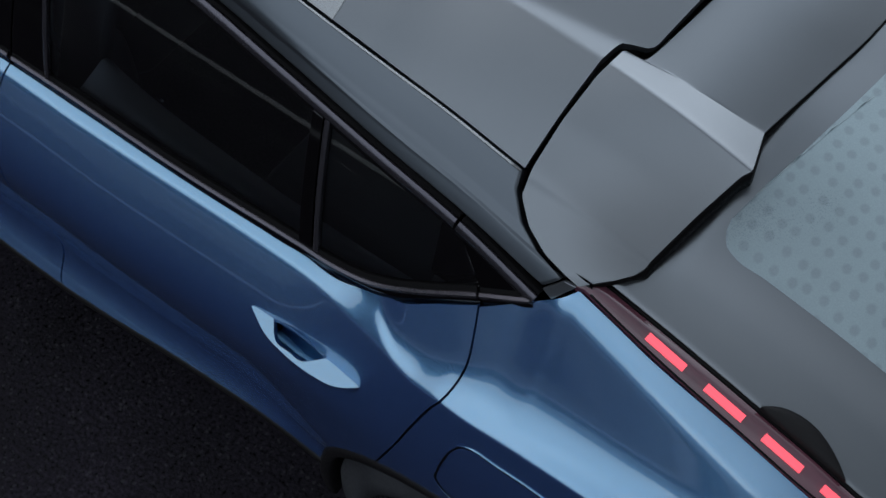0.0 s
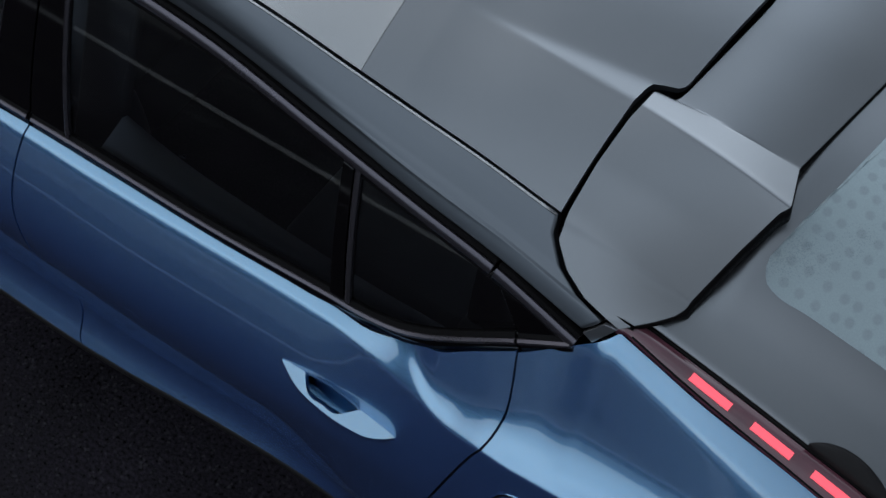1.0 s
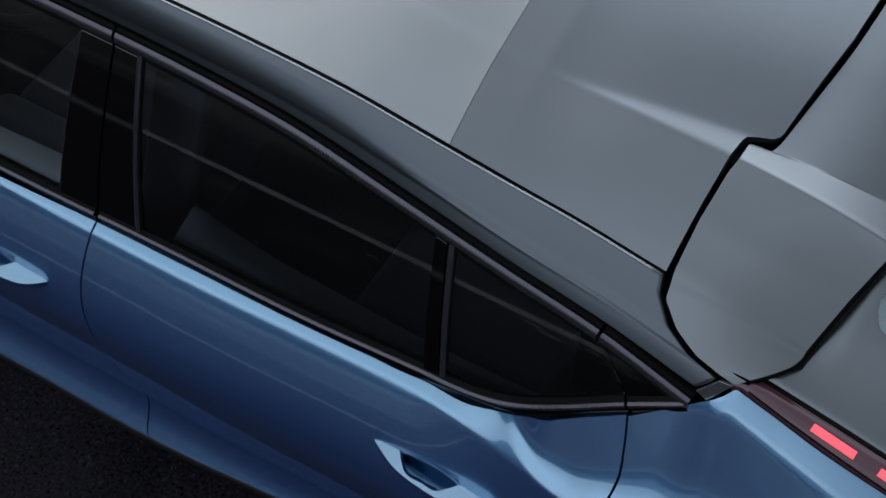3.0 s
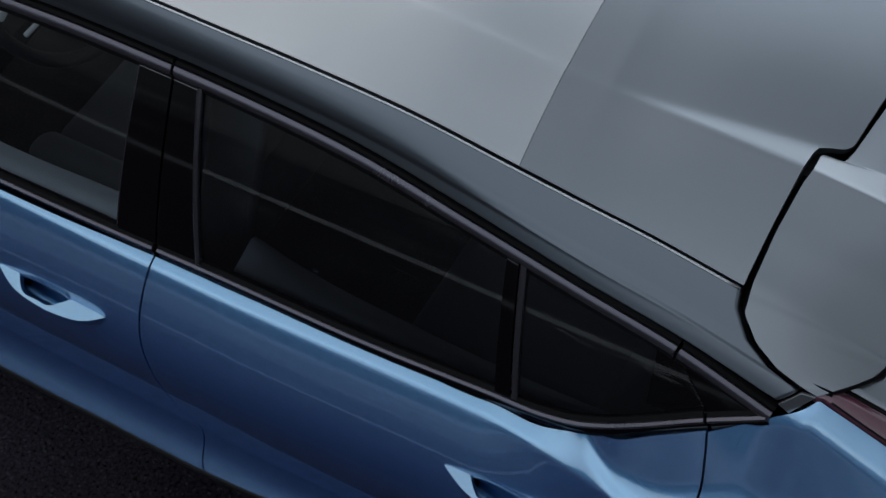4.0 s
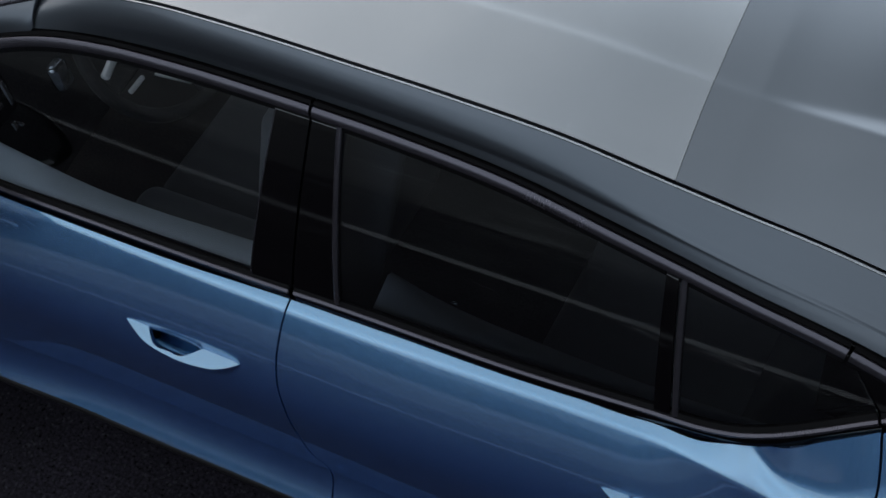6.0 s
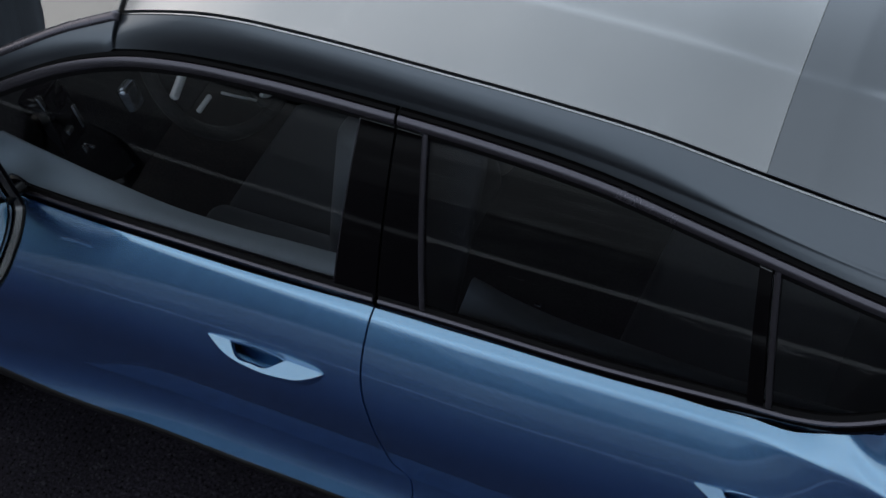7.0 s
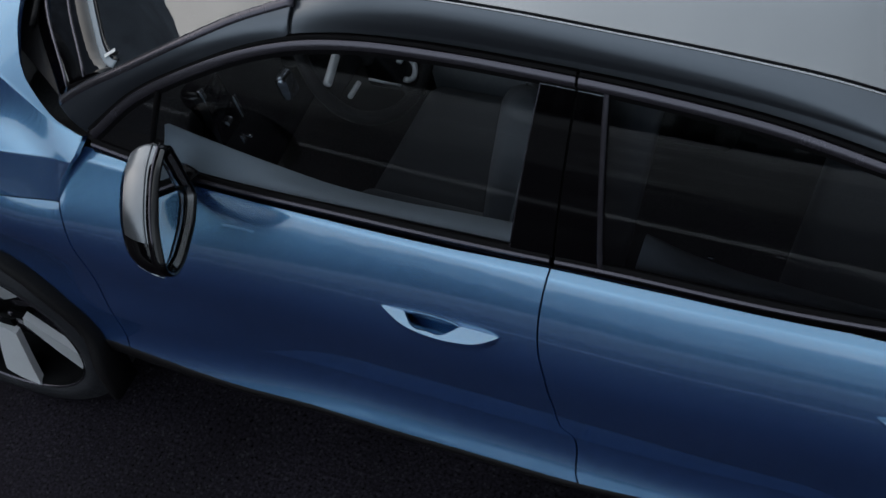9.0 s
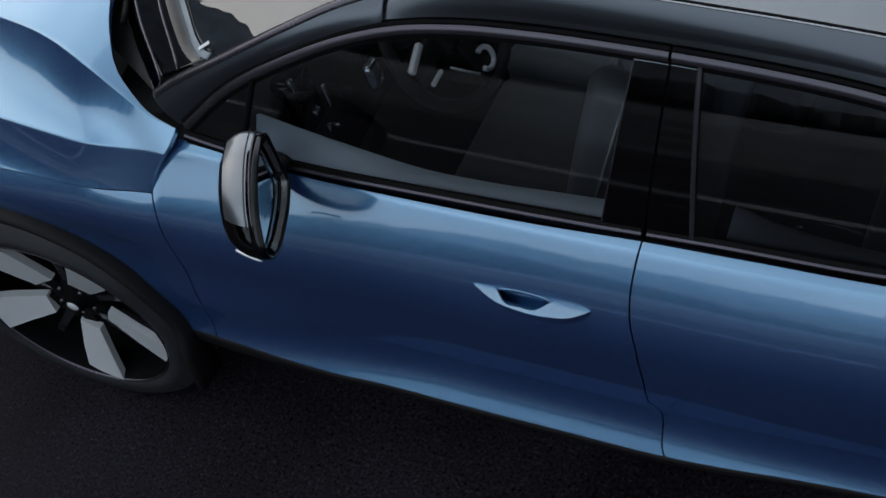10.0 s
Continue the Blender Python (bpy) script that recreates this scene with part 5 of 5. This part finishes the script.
# ---- door mirror ----
def mirror(m):
    root = new("door_mirror")
    root.parent = car
    tagged(root, label="door mirror with a grey cap and black lower shell")
    # outline of the rear opening, in y and z; the opening is turned a little inwards
    c = spl([(-.893, 1.155), (-.941, 1.155), (-.992, 1.138), (-1.030, 1.115), (-1.060, 1.080), (-1.078, 1.042), (-1.066, 1.012), (-1.028, .990), (-.975, .984), (-.917, .988), (-.884, 1.003), (-.877, 1.061), (-.876, 1.112), (-.880, 1.145), (-.893, 1.155)], 97)[:-1]
    mid = np.array((-.975, 1.070))

    def lay(q, d):
        """Points of the opening's outline, d metres ahead of its plane."""
        return np.c_[-.731 - .357 * (q[:, 0] + .898) - d, q[:, 0] - .10 * d, q[:, 1]]
    rings = []
    for d, s in ((.0, 1.0), (.006, 1.012), (.024, 1.03), (.042, 1.01), (.060, .95), (.076, .85), (.088, .70), (.095, .50), (.098, .25), (.099, .02)):
        rings.append(lay(mid + (c - mid) * s, d))
    P = np.array(rings)
    k = P.shape[1]
    upper, lower = [], []
    top = {j for j in range(k) if c[j, 1] + .35 * (c[j, 0] + .975) > 1.062 and c[j, 0] < -.886}
    for i in range(P.shape[0] - 1):
        for j in range(k):
            f = (i * k + j, i * k + (j + 1) % k, (i + 1) * k + (j + 1) % k, (i + 1) * k + j)
            (upper if j in top and i < 5 else lower).append(f)
    part("cap", P.reshape(-1, 3), upper, GREY, root, label="grey painted mirror cap", mirror=m)
    part("shell", P.reshape(-1, 3), lower, GLOSS_BLACK, root, label="gloss black mirror shell", mirror=m)
    q = mid + (c - mid) * 1.035
    sel = [j for j in range(k) if c[j, 1] + .30 * (c[j, 0] + .975) > 1.055 and c[j, 0] < -.885]
    for d, r, mat in ((.012, .0030, SATIN_TRIM), (.026, .0022, GREY)):
        part("cap_strip", *tube(lay(q[sel], d), r, 6), mat, root, mirror=m)
    # bezel with a lit lower chamfer, and the glass
    rim = lay(mid + (c - mid) * .985, -.001)
    part("bezel", *sweep(rim, (1, .34, 0), [(-.003, -.02), (.004, -.02), (.004, .002), (0, .004), (-.003, .002)], closed=True), GLOSS_BLACK, root, label="black bezel round the mirror glass", mirror=m)
    lows = [j for j in range(k) if (c[j, 1] < 1.03 and c[j, 0] > -1.05) or (c[j, 0] > -.91 and c[j, 1] < 1.13)]
    a, b = mid + (c - mid) * .985, mid + (c - mid) * .87
    rows = np.stack([lay(a[lows], -.004), lay(b[lows], .010)], 1)
    part("bezel_chamfer", *sheet(rows, (.6, 0, .6), 0), SILVER, root, label="light grey chamfer under the mirror glass", mirror=m)
    g = lay(mid + (c - mid) * .97, .014)
    part("mirror_glass", np.r_[[g.mean(0)], g], [(0, 1 + j, 1 + (j + 1) % k) for j in range(k)], MIRROR, root, label="mirror glass", smooth=False, mirror=m)
    ind = np.array([(-.783, -1.041, .971), (-.757, -1.048, .974), (-.733, -1.052, .974), (-.716, -1.052, .973)])
    part("turn_lamp", *tube(spl(ind, 12), .0030, 8), BRIGHT_TRIM, root, label="thin bright lamp strip under the mirror", mirror=m)
    arm = spl([(-.76, -.845, 1.030), (-.765, -.875, 1.032), (-.775, -.925, 1.040)], 14)
    part("arm", *sweep(arm, (0, 0, 1), [(.028 * math.cos(a), .014 * math.sin(a)) for a in np.arange(12) * math.pi / 6]), GLOSS_BLACK, root, label="black mirror arm", mirror=m)


mirror(False)
mirror(True)


# ---- cabin ----
def cabin():
    part("cabin_floor", *round_box((2.3, 1.4, .04), (-.05, 0, .36), .015), CABIN, car)
    # door cards with a slanted upper edge
    for who, pts in ((door_f, [(-.842, 1.063), (-.74, 1.034), (-.63, 1.007), (-.485, .979), (-.34, .976), (-.22, .984), (-.03, .994)]),
                     (door_r, [(.140, 1.043), (.160, 1.035), (.19, 1.021), (.245, 1.004), (.40, .984), (.60, .974), (.80, .985)])):
        c = spl(pts, 40)
        lip = belt_z(c[:, 0]) - .008
        rows = [np.c_[c[:, 0], y + 0 * c[:, 0], q] for y, q in ((-.838, lip), (-.828, lip + .003), (-.800, (lip + c[:, 1]) / 2 + .004), (-.782, c[:, 1] + .003), (-.772, c[:, 1] - .004), (-.764, c[:, 1] - .06), (-.760, c[:, 1] - .16), (-.72, c[:, 1] - .20), (-.72, c[:, 1] - .26), (-.755, c[:, 1] - .30), (-.76, c[:, 1] - .52))]
        for m, o in enumerate(who):
            part("door_card", *sheet(np.stack(rows, 1), (0, .7, .7), 0), CARD if who is door_f else REAR_CARD, o, label="grey soft door trim", mirror=bool(m))
            if who is door_r:
                part("inner_handle", *round_box((.012, .005, .005), (.245, -.768, 1.005), .002), DARK_CHROME, o, mirror=bool(m), label="small chrome inner door handle")
    # dashboard
    ys = np.linspace(-.80, .80, 40)
    rows = [np.c_[np.full(40, x) + .06 * (ys / .8)**2, ys, np.full(40, z)] for x, z in ((-1.30, 1.02), (-1.10, 1.045), (-.93, 1.045), (-.885, 1.03), (-.875, .99), (-.90, .93), (-.86, .88), (-.90, .70), (-1.0, .5))]
    dash = part("dashboard", *sheet(np.stack(rows, 1), (.5, 0, .8), 0), CABIN, car, label="dark dashboard")
    part("dash_strip", *tube(spl([(-.868, -.76, .985), (-.872, -.4, .985), (-.872, .4, .985), (-.868, .76, .985)], 30), .004, 8), CHROME, dash)
    part("air_vent", *round_box((.06, .09, .16), (-.835, -.665, .99), .02), GLOSS_BLACK, dash, label="gloss black air vent")
    for q, sz in (((-.812, -.690, 1.048), (.008, .010, .040)), ((-.785, -.684, .984), (.012, .014, .010)), ((-.770, -.682, .934), (.008, .008, .016)), ((-.752, -.680, .945), (.014, .006, .005)), ((-.745, -.676, 1.030), (.005, .008, .045))):
        part("vent_blade", *round_box([1.35 * w for w in sz], q, .0032), CHROME, dash, label="small chrome vent detail")
    part("instrument", *round_box((.030, .044, .066), (-.675, -.600, 1.028), .0145, None, 6), DARK_CHROME, dash, label="satin control pod beside the wheel")
    part("screen", *round_box((.012, .30, .17), (-.90, 0, 1.03), .006, Euler((0, radians(-12), 0)).to_matrix()), GLOSS_BLACK, dash)
    part("console", *round_box((.95, .22, .26), (-.45, 0, .56), .03), CABIN, car)
    # steering wheel
    sw = new("steering_wheel")
    sw.parent = car
    sw.matrix_basis = pose(-.627, -.38, .973, 0, 64, 0)
    tagged(sw, label="black steering wheel with bright spoke inserts")
    ring = np.array([(.182 * math.cos(a), .187 * math.sin(a), 0) for a in np.arange(64) * 2 * math.pi / 64])
    part("wheel_rim", *sweep(ring, np.c_[ring[:, :2], np.zeros(64)] , [(.013 * math.cos(q), .015 * math.sin(q)) for q in np.arange(12) * math.pi / 6], closed=True), CABIN, sw, label="black leather wheel rim")
    part("wheel_hub", *round_box((.11, .13, .05), (0, 0, -.005), .02), CABIN, sw)
    for y0 in (-1, 1):
        part("wheel_spoke", *round_box((.05, .12, .022), (.01, y0 * .115, -.004), .008), CABIN, sw)
        # inserts are coloured near-white to imitate the sky mirrored in them
        part("spoke_insert", *round_box((.017, .072, .016), (-.020, y0 * .140, .012), .0055, Euler((0, 0, radians(-16 * y0))).to_matrix(), 6), BRIGHT_TRIM, sw, label="bright spoke insert")
        part("spoke_insert", *round_box((.011, .046, .011), (.047, y0 * .131, .012), .0045, None, 6), BRIGHT_TRIM, sw, label="bright spoke insert")
    part("spoke_edge", *tube([(.064, -.084, .010), (.100, -.060, .010), (.135, -.035, .010)], .003, 8), BRIGHT_TRIM, sw, label="thin bright edge of the lower spoke")
    part("spoke_loop", *tube(np.array([(.127 + .024 * math.cos(q), .005 + .024 * math.sin(q), .012) for q in np.linspace(-1.2, 3.4, 24)]), .0065, 8), BRIGHT_TRIM, sw, label="bright loop in the lower spoke")
    part("wheel_spoke", *round_box((.12, .05, .02), (.115, 0, -.004), .008), CABIN, sw)
    part("column", *tube([(-.01, -.0, -.01), (.0, 0, -.25)], .04, 16), CABIN, sw)
    part("stalk", *tube([(.02, -.02, -.03), (.03, -.16, -.03)], .008, 8), CHROME, sw)
    # seats
    for y in (-.40, .40):
        seat(-.22, y, "front_seat")
    bench()
    part("parcel_shelf", *round_box((.45, 1.25, .03), (1.02, 0, 1.06), .012), CABIN, car)
    both("pillar_trim", *round_box((.10, .03, .62), (.052, -.735, 1.02), .014, Euler((radians(-13), radians(14), 0)).to_matrix()), INSERT, car, label="slate trim inside the centre pillar")


def cushion(size, centre, r, turn, name, parent, lab="", mat=LEATHER):
    return part(name, *round_box(size, centre, r, turn, 5), mat, parent, label=lab)


def seat(x, y, name):
    s = new(name)
    s.parent = car
    tagged(s, label="charcoal leather front seat with light seams")
    t = Euler((0, radians(18), 0)).to_matrix()
    cushion((.50, .36, .14), (x - .16, y, .60), .05, None, "seat_cushion", s, "darker woven seat insert", INSERT)
    for k in (-1, 1):
        cushion((.50, .09, .17), (x - .16, y + k * .205, .62), .04, None, "side_bolster", s)
        cushion((.14, .09, .50), (x + .030, y + k * .200, .88), .04, t, "back_bolster", s)
    cushion((.12, .36, .58), (x + .060, y, .90), .05, t, "backrest", s, "darker woven backrest insert", INSERT)
    cushion((.09, .26, .17), (x + .17, y, 1.23), .04, t, "headrest", s)
    for k in (-.155, .155):
        part("seam", *tube(spl([(x - .070, y + k, .70), (x - .025, y + k, .85), (x + .025, y + k, 1.0), (x + .070, y + k, 1.14)], 20), .003, 6), PIPING, s)
        part("seam", *tube(spl([(x - .08 + .3 * abs(k), y + math.copysign(.2475, y), .70), (x + .3 * abs(k), y + math.copysign(.2475, y), .92), (x + .07 + .3 * abs(k), y + math.copysign(.2475, y), 1.11)], 16), .003, 6), PIPING, s) if k > 0 else None
        part("headrest_post", *tube([(x + .115, y + k * .35, 1.10), (x + .162, y + k * .35, 1.22)], .006, 8), CHROME, s)


def bench():
    s = new("rear_bench")
    s.parent = car
    tagged(s, label="charcoal leather rear bench")
    t = Euler((0, radians(24), 0)).to_matrix()
    for y in (-.36, .36):
        cushion((.50, .62, .16), (.52, y, .60), .05, None, "seat_cushion", s)
        cushion((.13, .62, .58), (.82, y, .88), .05, t, "backrest", s)
        cushion((.09, .26, .14), (.95, y, 1.17), .035, t, "headrest", s)


cabin()
